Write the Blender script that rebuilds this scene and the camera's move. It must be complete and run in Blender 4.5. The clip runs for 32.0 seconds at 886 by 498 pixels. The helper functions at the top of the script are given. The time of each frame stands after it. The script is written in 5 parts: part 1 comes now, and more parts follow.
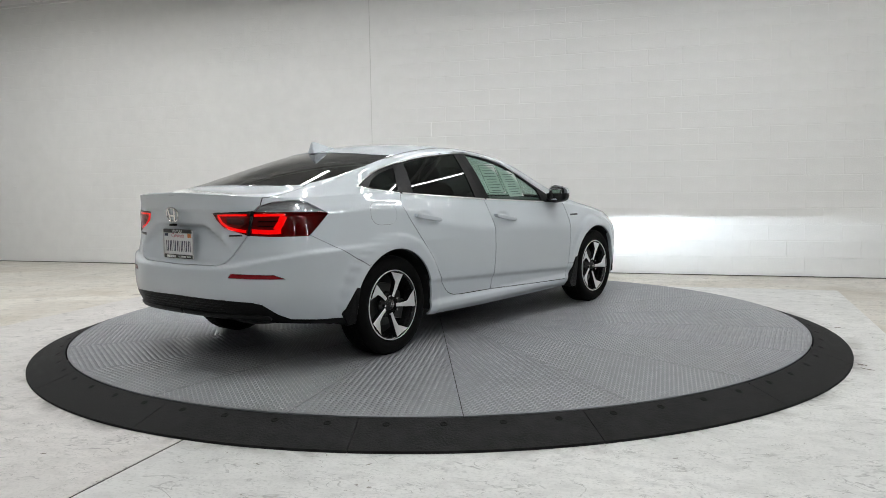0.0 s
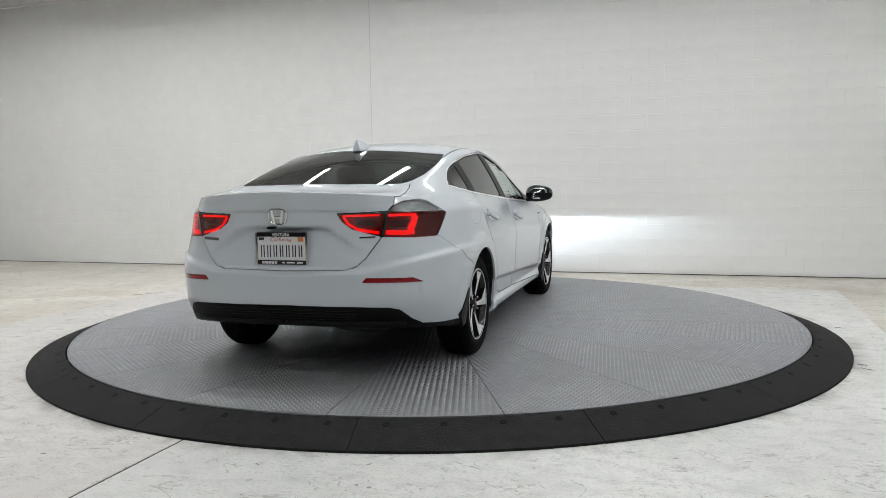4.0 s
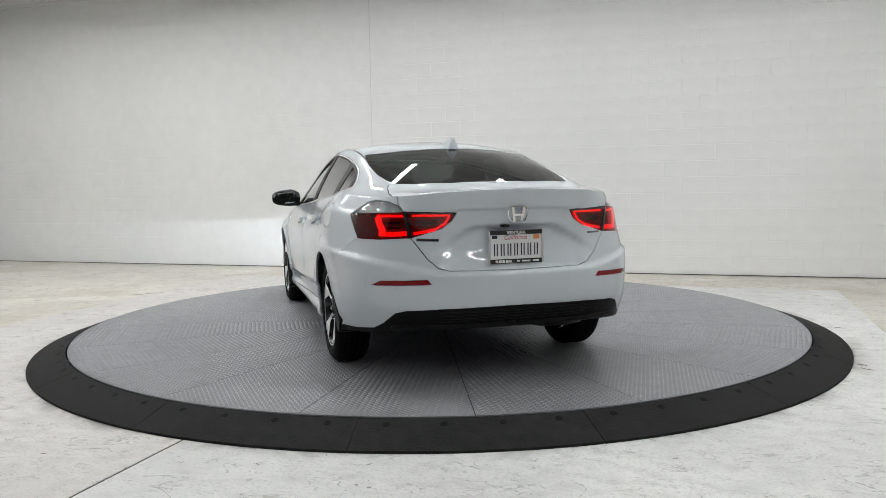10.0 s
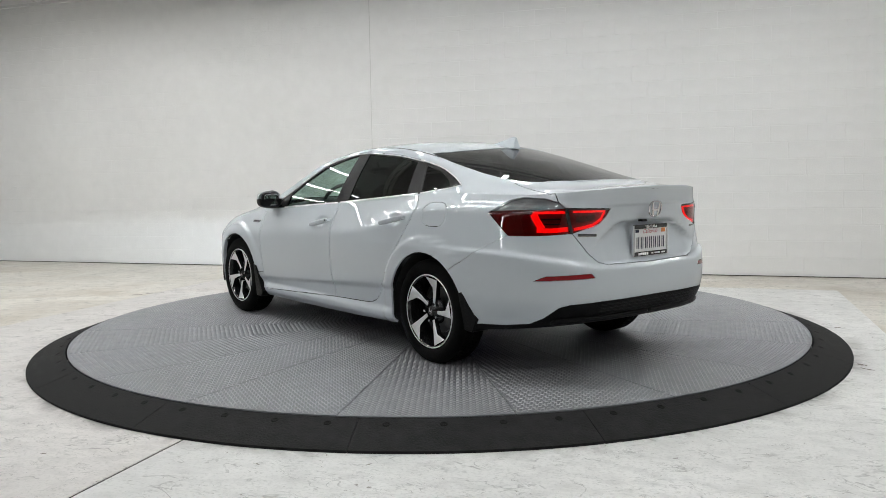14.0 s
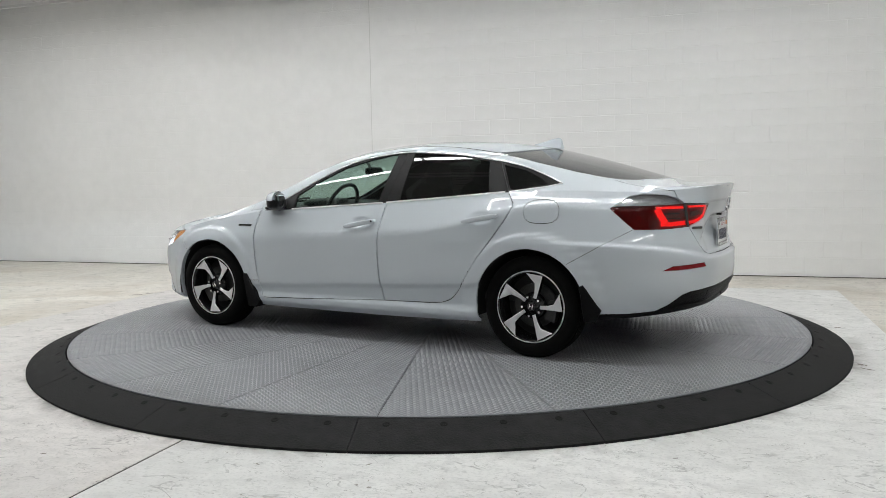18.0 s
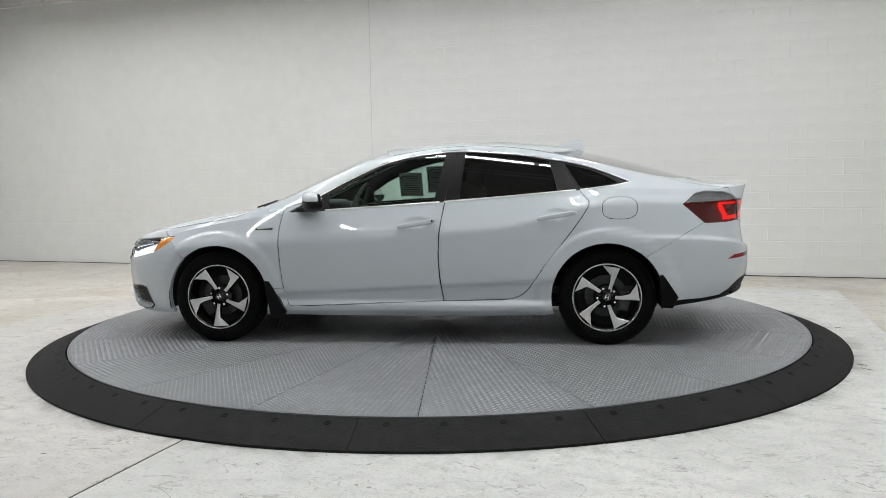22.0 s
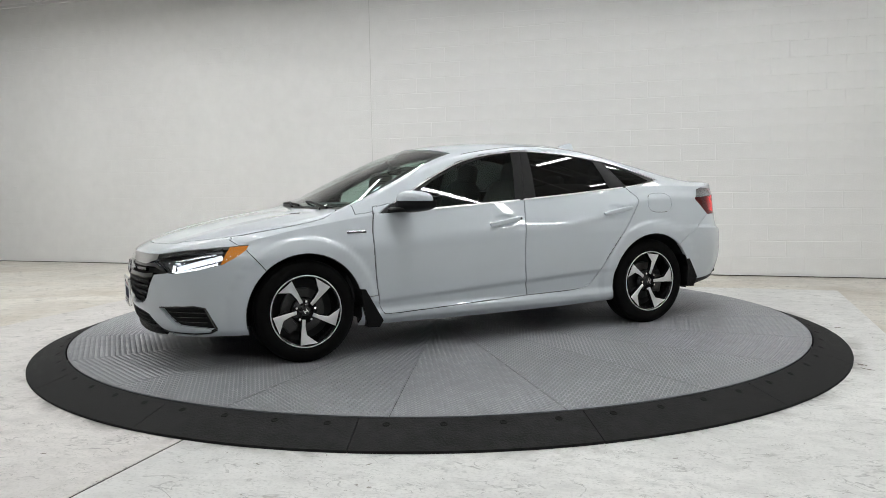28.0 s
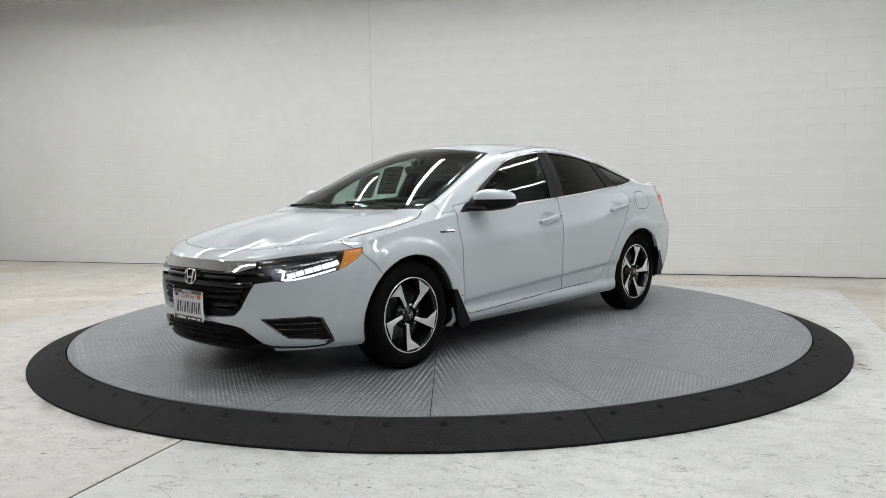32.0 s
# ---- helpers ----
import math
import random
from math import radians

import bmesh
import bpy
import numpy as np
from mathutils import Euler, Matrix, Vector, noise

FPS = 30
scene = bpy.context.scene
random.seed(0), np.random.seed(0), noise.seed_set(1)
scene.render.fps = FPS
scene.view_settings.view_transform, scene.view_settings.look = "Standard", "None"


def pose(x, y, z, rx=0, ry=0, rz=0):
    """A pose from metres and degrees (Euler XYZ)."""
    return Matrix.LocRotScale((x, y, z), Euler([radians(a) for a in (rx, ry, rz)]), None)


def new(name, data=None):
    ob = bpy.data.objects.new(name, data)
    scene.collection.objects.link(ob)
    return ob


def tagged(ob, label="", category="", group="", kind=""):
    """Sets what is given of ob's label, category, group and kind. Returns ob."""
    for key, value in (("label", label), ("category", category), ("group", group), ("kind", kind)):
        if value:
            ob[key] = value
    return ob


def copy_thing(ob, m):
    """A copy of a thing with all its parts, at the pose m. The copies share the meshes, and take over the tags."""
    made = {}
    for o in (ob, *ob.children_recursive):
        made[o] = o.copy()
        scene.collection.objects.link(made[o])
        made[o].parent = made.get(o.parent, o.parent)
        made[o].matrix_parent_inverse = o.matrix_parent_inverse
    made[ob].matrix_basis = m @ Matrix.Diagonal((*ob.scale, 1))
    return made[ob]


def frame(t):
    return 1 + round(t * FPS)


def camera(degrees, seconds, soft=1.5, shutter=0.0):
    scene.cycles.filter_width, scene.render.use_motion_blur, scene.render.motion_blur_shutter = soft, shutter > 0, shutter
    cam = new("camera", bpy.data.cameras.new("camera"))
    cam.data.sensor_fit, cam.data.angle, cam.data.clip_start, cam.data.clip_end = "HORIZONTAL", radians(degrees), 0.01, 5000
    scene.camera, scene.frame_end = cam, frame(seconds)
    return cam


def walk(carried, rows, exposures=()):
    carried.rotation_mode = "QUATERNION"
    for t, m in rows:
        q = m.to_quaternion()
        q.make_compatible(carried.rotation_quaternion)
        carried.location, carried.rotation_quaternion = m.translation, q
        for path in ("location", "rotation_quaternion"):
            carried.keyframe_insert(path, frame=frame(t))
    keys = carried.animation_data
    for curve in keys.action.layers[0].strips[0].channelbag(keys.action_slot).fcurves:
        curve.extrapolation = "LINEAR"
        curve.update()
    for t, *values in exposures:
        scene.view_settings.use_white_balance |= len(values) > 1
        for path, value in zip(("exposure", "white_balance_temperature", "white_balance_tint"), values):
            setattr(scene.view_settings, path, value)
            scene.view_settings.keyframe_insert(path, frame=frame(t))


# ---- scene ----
# ---------------------------------------------------------------- camera
# A fixed camera 6.6 m from the hub of the turntable, 1.23 m above the floor.
EYE = (0.0111, -6.5623, 1.2343)
HEAD, TILT, LEAN = 0.205, -5.053, -0.965
FOV = 57.42


def camera_pose():
    return pose(*EYE, 0, 0, -HEAD) @ pose(0, 0, 0, 90 + TILT, 0, 0) @ pose(0, 0, 0, 0, 0, LEAN)


cam = camera(FOV, 32.0, soft=0.85)
walk(cam, [(0.0, camera_pose()), (32.0, camera_pose())], exposures=((0.0, -0.09), (3.5, -0.05), (7.0, 0.0), (32.0, 0.0)))

# ---------------------------------------------------------------- plan
DECK_R, RING_R, DECK_Z = 2.779, 3.031, 0.096
CAR_OFF = Vector((0.082, 0.219, 0.0))
ANGLE0, RATE = 50.99, 5.521
WALL_YAW = -18.2
CEIL_Z, TUBE_Z = 4.25, 3.72


def wall_point(u, v, z):
    """u metres along the back wall, v metres in front of it."""
    a = radians(WALL_YAW)
    along, out = Vector((math.cos(a), math.sin(a), 0)), Vector((math.sin(a), -math.cos(a), 0))
    return Vector((1.34, 3.82, 0)) + along * u + out * v + Vector((0, 0, z))


# ---------------------------------------------------------------- world and light
world = bpy.data.worlds.new("hall_world")
scene.world = world
world.use_nodes = True
world.node_tree.nodes["Background"].inputs[0].default_value = (0.9, 0.95, 1.0, 1)
world.node_tree.nodes["Background"].inputs[1].default_value = 0.02
TUBE_POWER = 53.0


# ---------------------------------------------------------------- materials
def material(name, colour, rough=0.5, metal=0.0, spec=0.5, coat=0.0, emit=None, power=0.0):
    m = bpy.data.materials.new(name)
    m.use_nodes = True
    b = m.node_tree.nodes["Principled BSDF"]
    b.inputs["Base Color"].default_value = (*colour, 1)
    b.inputs["Roughness"].default_value = rough
    b.inputs["Metallic"].default_value = metal
    b.inputs["Specular IOR Level"].default_value = spec
    b.inputs["Coat Weight"].default_value = coat
    b.inputs["Coat Roughness"].default_value = 0.03
    if emit:
        b.inputs["Emission Color"].default_value = (*emit, 1)
        b.inputs["Emission Strength"].default_value = power
    return m


def varied(m, scale, amount, bump=0.0, detail=6.0, bump_scale=None, stretch=(1, 1, 1), rough_amount=0.0):
    """Noise at two scales over the base colour, and a little relief."""
    nt = m.node_tree
    b = nt.nodes["Principled BSDF"]
    tc = nt.nodes.new("ShaderNodeTexCoord")
    mp = nt.nodes.new("ShaderNodeMapping")
    mp.inputs["Scale"].default_value = stretch
    nt.links.new(tc.outputs["Object"], mp.inputs["Vector"])
    n1, n2 = nt.nodes.new("ShaderNodeTexNoise"), nt.nodes.new("ShaderNodeTexNoise")
    for n, s in ((n1, scale), (n2, scale * 11)):
        n.inputs["Scale"].default_value = s
        n.inputs["Detail"].default_value = detail
        nt.links.new(mp.outputs[0], n.inputs["Vector"])
    add = nt.nodes.new("ShaderNodeMath")
    add.operation = "ADD"
    nt.links.new(n1.outputs[0], add.inputs[0])
    nt.links.new(n2.outputs[0], add.inputs[1])
    ramp = nt.nodes.new("ShaderNodeMapRange")
    ramp.inputs["From Min"].default_value, ramp.inputs["From Max"].default_value = 0.7, 1.3
    ramp.inputs["To Min"].default_value, ramp.inputs["To Max"].default_value = 1 - amount, 1 + amount
    nt.links.new(add.outputs[0], ramp.inputs["Value"])
    mul = nt.nodes.new("ShaderNodeVectorMath")
    mul.operation = "SCALE"
    mul.inputs[0].default_value = b.inputs["Base Color"].default_value[:3]
    nt.links.new(ramp.outputs[0], mul.inputs["Scale"])
    nt.links.new(mul.outputs[0], b.inputs["Base Color"])
    if rough_amount:
        rr = nt.nodes.new("ShaderNodeMapRange")
        r0 = b.inputs["Roughness"].default_value
        rr.inputs["From Min"].default_value, rr.inputs["From Max"].default_value = 0.7, 1.3
        rr.inputs["To Min"].default_value, rr.inputs["To Max"].default_value = r0 - rough_amount, r0 + rough_amount
        nt.links.new(add.outputs[0], rr.inputs["Value"])
        nt.links.new(rr.outputs[0], b.inputs["Roughness"])
    if bump:
        n3 = nt.nodes.new("ShaderNodeTexNoise")
        n3.inputs["Scale"].default_value = bump_scale or scale * 20
        n3.inputs["Detail"].default_value = 5
        nt.links.new(mp.outputs[0], n3.inputs["Vector"])
        bp = nt.nodes.new("ShaderNodeBump")
        bp.inputs["Strength"].default_value = bump
        bp.inputs["Distance"].default_value = 0.01
        nt.links.new(n3.outputs[0], bp.inputs["Height"])
        nt.links.new(bp.outputs[0], b.inputs["Normal"])
    return m


WALL = varied(material("painted_block", (0.82, 0.82, 0.815), 0.45), 0.6, 0.03, 0.25, bump_scale=60)
HALL_DARK = varied(material("dark_hall_wall", (0.10, 0.10, 0.105), 0.7), 0.6, 0.08)
HALL_PAINT = varied(material("hall_paint", (0.55, 0.55, 0.545), 0.7), 0.6, 0.06)
SEALANT = material("dark_sealant", (0.05, 0.045, 0.04), 0.7)
CEILING = varied(material("ceiling_paint", (0.42, 0.42, 0.42), 0.7), 1.0, 0.08)
JOIST = material("white_joist", (0.72, 0.72, 0.72), 0.5)
RUBBER_RING = varied(material("rubber_ramp", (0.0165, 0.0165, 0.0168), 0.75, spec=0.13), 1.3, 0.62, 0.4, bump_scale=90, rough_amount=0.12)
# the shade in the bolt recesses, as near-black colour on flush discs
RUBBER_DARK = material("bolt_recess_shade", (0.0055, 0.0055, 0.0055), 0.7, spec=0.08)
DECK = varied(material("tread_plate", (0.190, 0.198, 0.212), 0.36, metal=0.3), 1.1, 0.14, rough_amount=0.05)
# paler than the plate: the lugs' glints are put into their base colour
DECK_LUG = varied(material("glinting_tread_lug", (0.37, 0.38, 0.395), 0.36, metal=0.35), 1.1, 0.22, rough_amount=0.05)
BOX_METAL = varied(material("drive_box_paint", (0.55, 0.56, 0.57), 0.4), 4.0, 0.08)
SCUFF = varied(material("dark_scuff", (0.16, 0.14, 0.12), 0.7), 40, 0.35)
DARK = material("dark_inner", (0.012, 0.012, 0.013), 0.8)
PAINT = material("pearl_white_paint", (0.575, 0.622, 0.665), 0.45, spec=0.15, coat=1.0)
PAINT.node_tree.nodes["Principled BSDF"].inputs["Coat Roughness"].default_value = 0.008
PAINT.node_tree.nodes["Principled BSDF"].inputs["Coat IOR"].default_value = 1.6
TUBE = material("lamp_tube", (1, 1, 1), 0.5, emit=(0.99, 1.0, 0.995), power=TUBE_POWER * 0.88)
# same kind of tube; the powers only balance brightness between the rows
TUBE_CHAIN = material("chain_lamp_tube", (1, 1, 1), 0.5, emit=(0.985, 1.0, 0.992), power=TUBE_POWER * 1.5)
TUBE_REAR = material("rear_lamp_tube", (1, 1, 1), 0.5, emit=(0.985, 1.0, 0.992), power=TUBE_POWER * 0.6)


# ---------------------------------------------------------------- mesh helpers
def mesh_object(name, bm, mat, parent=None, smooth=False):
    me = bpy.data.meshes.new(name)
    bm.to_mesh(me)
    bm.free()
    for m in (mat if isinstance(mat, (list, tuple)) else [mat]):
        me.materials.append(m)
    if smooth:
        me.polygons.foreach_set("use_smooth", [True] * len(me.polygons))
    ob = new(name, me)
    if parent:
        ob.parent = parent
    return ob


def part(name, bm, mat, parent, label="", smooth=False):
    ob = mesh_object(name, bm, mat, parent, smooth)
    return tagged(ob, label) if label else ob


def add_box(bm, size, at=(0, 0, 0), turn=None, bevel=0.0):
    r = bmesh.ops.create_cube(bm, size=1, matrix=Matrix.Translation(at) @ (turn or Matrix()) @ Matrix.Diagonal((*size, 1)))
    if bevel:
        edges = list({e for v in r["verts"] for e in v.link_edges})
        bmesh.ops.bevel(bm, geom=edges, offset=bevel, segments=2, affect="EDGES", profile=0.7)
    return bm


def box(size, at=(0, 0, 0), turn=None, bevel=0.0):
    return add_box(bmesh.new(), size, at, turn, bevel)


def spline(*pts):
    """A natural cubic through (x, value) pairs, as a function of numpy arrays; straight outside them."""
    x, y = np.array(sorted(pts), float).T
    n, h = len(x), np.diff(x)
    A, r = np.eye(n), np.zeros(n)
    for i in range(1, n - 1):
        A[i, i - 1:i + 2] = h[i - 1], 2 * (h[i - 1] + h[i]), h[i]
        r[i] = 6 * ((y[i + 1] - y[i]) / h[i] - (y[i] - y[i - 1]) / h[i - 1])
    k = np.linalg.solve(A, r)

    def f(q):
        q = np.asarray(q, float)
        c = np.clip(q, x[0], x[-1])
        i = np.clip(np.searchsorted(x, c) - 1, 0, n - 2)
        a, b = (x[i + 1] - c) / h[i], (c - x[i]) / h[i]
        v = a * y[i] + b * y[i + 1] + ((a ** 3 - a) * k[i] + (b ** 3 - b) * k[i + 1]) * h[i] ** 2 / 6
        s0 = (y[1] - y[0]) / h[0] - h[0] * k[1] / 6
        s1 = (y[-1] - y[-2]) / h[-1] + h[-1] * k[-2] / 6
        return v + np.minimum(q - x[0], 0) * s0 + np.maximum(q - x[-1], 0) * s1
    return f


def ramp01(q, a, b):
    q = np.clip((np.asarray(q, float) - a) / (b - a), 0, 1)
    return q * q * (3 - 2 * q)



def concrete(name, pale, brown, brown_amount, rough):
    """Trowelled concrete: cloudy tone, mottling, brown stains, hairlines and small dark chips."""
    m = material(name, pale, rough)
    nt = m.node_tree
    b = nt.nodes["Principled BSDF"]
    tc = nt.nodes.new("ShaderNodeTexCoord")

    def tex(scale, detail, stretch=(1, 1, 1), turn=0.0, distort=0.0):
        mp = nt.nodes.new("ShaderNodeMapping")
        mp.inputs["Scale"].default_value = stretch
        mp.inputs["Rotation"].default_value = (0, 0, radians(turn))
        nt.links.new(tc.outputs["Object"], mp.inputs["Vector"])
        n = nt.nodes.new("ShaderNodeTexNoise")
        n.inputs["Scale"].default_value, n.inputs["Detail"].default_value = scale, detail
        n.inputs["Roughness"].default_value, n.inputs["Distortion"].default_value = 0.62, distort
        nt.links.new(mp.outputs[0], n.inputs["Vector"])
        return n

    def span(src, a, c, lo, hi):
        r = nt.nodes.new("ShaderNodeMapRange")
        for k, v in zip(("From Min", "From Max", "To Min", "To Max"), (a, c, lo, hi)):
            r.inputs[k].default_value = v
        nt.links.new(src.outputs[0], r.inputs["Value"])
        return r

    def mixed(fac, c1, c2):
        x = nt.nodes.new("ShaderNodeMix")
        x.data_type = "RGBA"
        nt.links.new(fac.outputs[0], x.inputs[0])
        for k, c in ((6, c1), (7, c2)):
            if isinstance(c, tuple):
                x.inputs[k].default_value = (*c, 1)
            else:
                nt.links.new(c.outputs[2], x.inputs[k])
        return x
    def times(p, q):
        x = nt.nodes.new("ShaderNodeMath")
        x.operation = "MULTIPLY"
        nt.links.new(p.outputs[0], x.inputs[0])
        nt.links.new(q.outputs[0], x.inputs[1])
        return x

    def hairline(src, width, depth):
        """1 along the middle level of a noise, 0 beside it."""
        d, x = nt.nodes.new("ShaderNodeMath"), nt.nodes.new("ShaderNodeMath")
        d.operation, x.operation = "SUBTRACT", "ABSOLUTE"
        d.inputs[1].default_value = 0.5
        nt.links.new(src.outputs[0], d.inputs[0])
        nt.links.new(d.outputs[0], x.inputs[0])
        return span(x, 0.0, width, depth, 0.0)
    cloud = span(tex(0.7, 6, distort=0.4), 0.38, 0.64, 0.0, 1.0)
    col = mixed(cloud, tuple(v * 0.88 for v in pale), tuple(min(1, v * 1.04) for v in pale))
    mottle = span(tex(7.5, 9, (1, 1.5, 1), -18, 0.4), 0.46, 0.68, 0.0, 0.75)
    col = mixed(mottle, col, tuple(v * 0.74 for v in pale))
    grain = span(tex(55, 5), 0.50, 0.70, 0.0, 0.6)
    col = mixed(grain, col, tuple(v * 0.62 for v in pale))
    stain = span(tex(0.55, 7, (1, 1.5, 1), 10, 0.8), 0.62 - brown_amount * 0.35, 0.92 - brown_amount * 0.35, 0.0, 0.75)
    col = mixed(stain, col, brown)
    # trowel marks, hairlines and chips
    line = times(hairline(tex(3.2, 3, (1, 1.6, 1), 25, 1.0), 0.020, 0.85), span(tex(4.7, 4, turn=70), 0.50, 0.58, 0.0, 1.0))
    col = mixed(line, col, tuple(v * 0.45 for v in pale))
    line = times(hairline(tex(7.0, 3, (1, 2.2, 1), -30, 1.6), 0.024, 0.85), span(tex(6.1, 4, turn=20), 0.52, 0.60, 0.0, 1.0))
    col = mixed(line, col, tuple(v * 0.5 for v in pale))
    chip = span(tex(17, 4, (1, 1.9, 1), 30, 1.4), 0.665, 0.70, 0.0, 0.9)
    col = mixed(chip, col, tuple(v * 0.36 for v in brown))
    # broken dark grey patches round the ramp's foot, fading out over 0.13 m
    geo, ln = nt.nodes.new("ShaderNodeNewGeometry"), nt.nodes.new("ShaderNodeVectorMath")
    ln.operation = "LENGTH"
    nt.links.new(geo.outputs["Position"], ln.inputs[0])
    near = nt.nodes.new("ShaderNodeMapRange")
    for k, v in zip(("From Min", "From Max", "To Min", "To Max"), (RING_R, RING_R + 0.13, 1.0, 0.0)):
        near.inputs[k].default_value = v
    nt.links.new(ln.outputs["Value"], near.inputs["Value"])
    foot_patches = times(near, span(tex(2.4, 8, distort=0.8), 0.46, 0.62, 0.0, 0.8))
    col = mixed(foot_patches, col, (0.20, 0.19, 0.18))
    nt.links.new(col.outputs[2], b.inputs["Base Color"])
    rr = span(tex(1.6, 6), 0.3, 0.7, rough - 0.12, rough + 0.15)
    nt.links.new(rr.outputs[0], b.inputs["Roughness"])
    bp = nt.nodes.new("ShaderNodeBump")
    bp.inputs["Strength"].default_value, bp.inputs["Distance"].default_value = 0.22, 0.006
    nt.links.new(tex(9, 10).outputs[0], bp.inputs["Height"])
    nt.links.new(bp.outputs[0], b.inputs["Normal"])
    return m


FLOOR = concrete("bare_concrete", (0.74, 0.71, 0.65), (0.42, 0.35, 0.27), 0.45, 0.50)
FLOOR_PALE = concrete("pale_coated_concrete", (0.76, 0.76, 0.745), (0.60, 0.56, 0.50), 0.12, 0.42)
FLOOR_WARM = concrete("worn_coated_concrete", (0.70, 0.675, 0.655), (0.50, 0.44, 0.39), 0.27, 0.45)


# ---------------------------------------------------------------- hall
COURSE, BLOCK = 0.1935, 0.398
WALL_L, WALL_R = -9.0, 7.2


def block_mesh(length):
    """One block face: a shallow slab with chamfered rim, back at y = 0, front at y = -0.0042."""
    w, h, d, c = length / 2 - 0.0025, COURSE / 2 - 0.0025, 0.0022, 0.0030
    v = [(-w, 0, -h), (w, 0, -h), (w, 0, h), (-w, 0, h), (-w + c, -d, -h + c), (w - c, -d, -h + c), (w - c, -d, h - c), (-w + c, -d, h - c)]
    f = [(4, 5, 6, 7), (0, 1, 5, 4), (1, 2, 6, 5), (2, 3, 7, 6), (3, 0, 4, 7)]
    return v, f


def hall():
    yaw = pose(0, 0, 0, 0, 0, WALL_YAW)
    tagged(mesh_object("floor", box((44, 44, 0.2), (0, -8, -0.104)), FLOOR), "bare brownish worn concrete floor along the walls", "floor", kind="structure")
    # pale coated slabs, cut by joints
    joints_u = (-3.87, -0.395, 3.30)
    joints_v = (1.12, 4.12, 9.0, 16.0)
    for i in range(2):
        for j in range(3):
            u0, u1, v0, v1 = joints_u[i] + 0.007, joints_u[i + 1] - 0.007, joints_v[j] + 0.004, joints_v[j + 1] - 0.004
            bm = box((u1 - u0, v1 - v0, 0.004), (0, 0, -0.002))
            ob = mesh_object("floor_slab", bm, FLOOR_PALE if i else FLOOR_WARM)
            ob.matrix_basis = Matrix.Translation(wall_point((u0 + u1) / 2, (v0 + v1) / 2, 0)) @ yaw
            tagged(ob, "pale coated concrete floor slab with scuffs", "floor", kind="structure")
    cut_ = mesh_object("floor_joint", box((0.0138, 14.8, 0.002), (0, 0, -0.003)), SEALANT)
    cut_.matrix_basis = Matrix.Translation(wall_point(-0.395, 8.55, 0)) @ yaw
    tagged(cut_, "dark filled joint between two floor slabs", "joint", kind="structure")
    # back wall: a backing, and painted blocks on it
    c = wall_point((WALL_L + WALL_R) / 2, -0.1, CEIL_Z / 2)
    back = mesh_object("wall_back", box((WALL_R - WALL_L, 0.2, CEIL_Z), Vector(), None), WALL)
    back.matrix_basis = Matrix.Translation(c) @ yaw
    tagged(back, "white painted concrete block wall with faint joints", "wall", kind="structure")
    for name, u, v, length, turn, mat in (("wall_left", WALL_L - 0.1, 8, 17, 90, HALL_PAINT), ("wall_right", WALL_R + 0.1, 8, 17, 90, HALL_PAINT), ("wall_front", -1, 16.4, 17, 0, HALL_DARK)):
        c = wall_point(u, v, CEIL_Z / 2)
        ob = mesh_object(name, box((length, 0.2, CEIL_Z)), mat)
        ob.matrix_basis = Matrix.Translation(c) @ pose(0, 0, 0, 0, 0, WALL_YAW + turn)
        tagged(ob, "plain painted hall wall", "wall", kind="structure")
    ob = mesh_object("ceiling", box((18, 18, 0.2)), CEILING)
    ob.matrix_basis = Matrix.Translation(wall_point(-1, 8, CEIL_Z + 0.1)) @ yaw
    tagged(ob, "grey painted metal deck ceiling", "ceiling", kind="structure")
    strip = mesh_object("baseboard", box((WALL_R - WALL_L, 0.012, 0.007), (0, 0, 0.0035)), SEALANT)
    strip.matrix_basis = Matrix.Translation(wall_point((WALL_L + WALL_R) / 2, 0.008, 0)) @ yaw
    tagged(strip, "dark sealant line at the foot of the wall", "baseboard", kind="structure")
    joint = mesh_object("trim", box((0.009, 0.004, 2.9), (0, 0, 0)), material("joint_caulk", (0.66, 0.66, 0.65), 0.6))
    joint.matrix_basis = Matrix.Translation(wall_point(-2.345, 0.006, 2.75)) @ yaw
    tagged(joint, "upright caulked joint in the block wall", "joint", kind="structure")
    # open-web joists beside the wall
    first = None
    for v in (0.28, 2.4, 4.35, 6.3, 8.25, 10.2, 12.15):
        m = Matrix.Translation(wall_point(-1, v, 0)) @ yaw
        if first:
            copy_thing(first, m)
            continue
        first = new("roof_joist")
        for z in (CEIL_Z - 0.31, CEIL_Z - 0.03):
            part("chord", box((15.8, 0.05, 0.035), (0, 0, z)), JOIST, first)
        for k in range(26):
            x0 = -7.8 + 0.6 * k
            s = 1 if k % 2 else -1
            bm = box((0.66, 0.016, 0.016), (x0 + 0.3, 0, CEIL_Z - 0.17), pose(0, 0, 0, 0, s * 24, 0))
            part("web_bar", bm, JOIST, first)
        tagged(first, "white open-web steel roof joist", "joist", "roof joists")
        first.matrix_basis = m
    # twin-tube lamps: a row square to the back wall, and chains along it before the turntable and behind
    places = [(-8.1 + 1.37 * k, 2.65, 90, TUBE) for k in range(10)] + [(-5.0 + 2.5 * k, 5.6, 0, TUBE_CHAIN) for k in range(5)]
    # two unseen rows behind the camera, added to brighten the near side
    places += [(-6.2 + 2.5 * k, v, 0, TUBE_REAR) for v in (9.0, 11.6) for k in range(6)]
    first = None
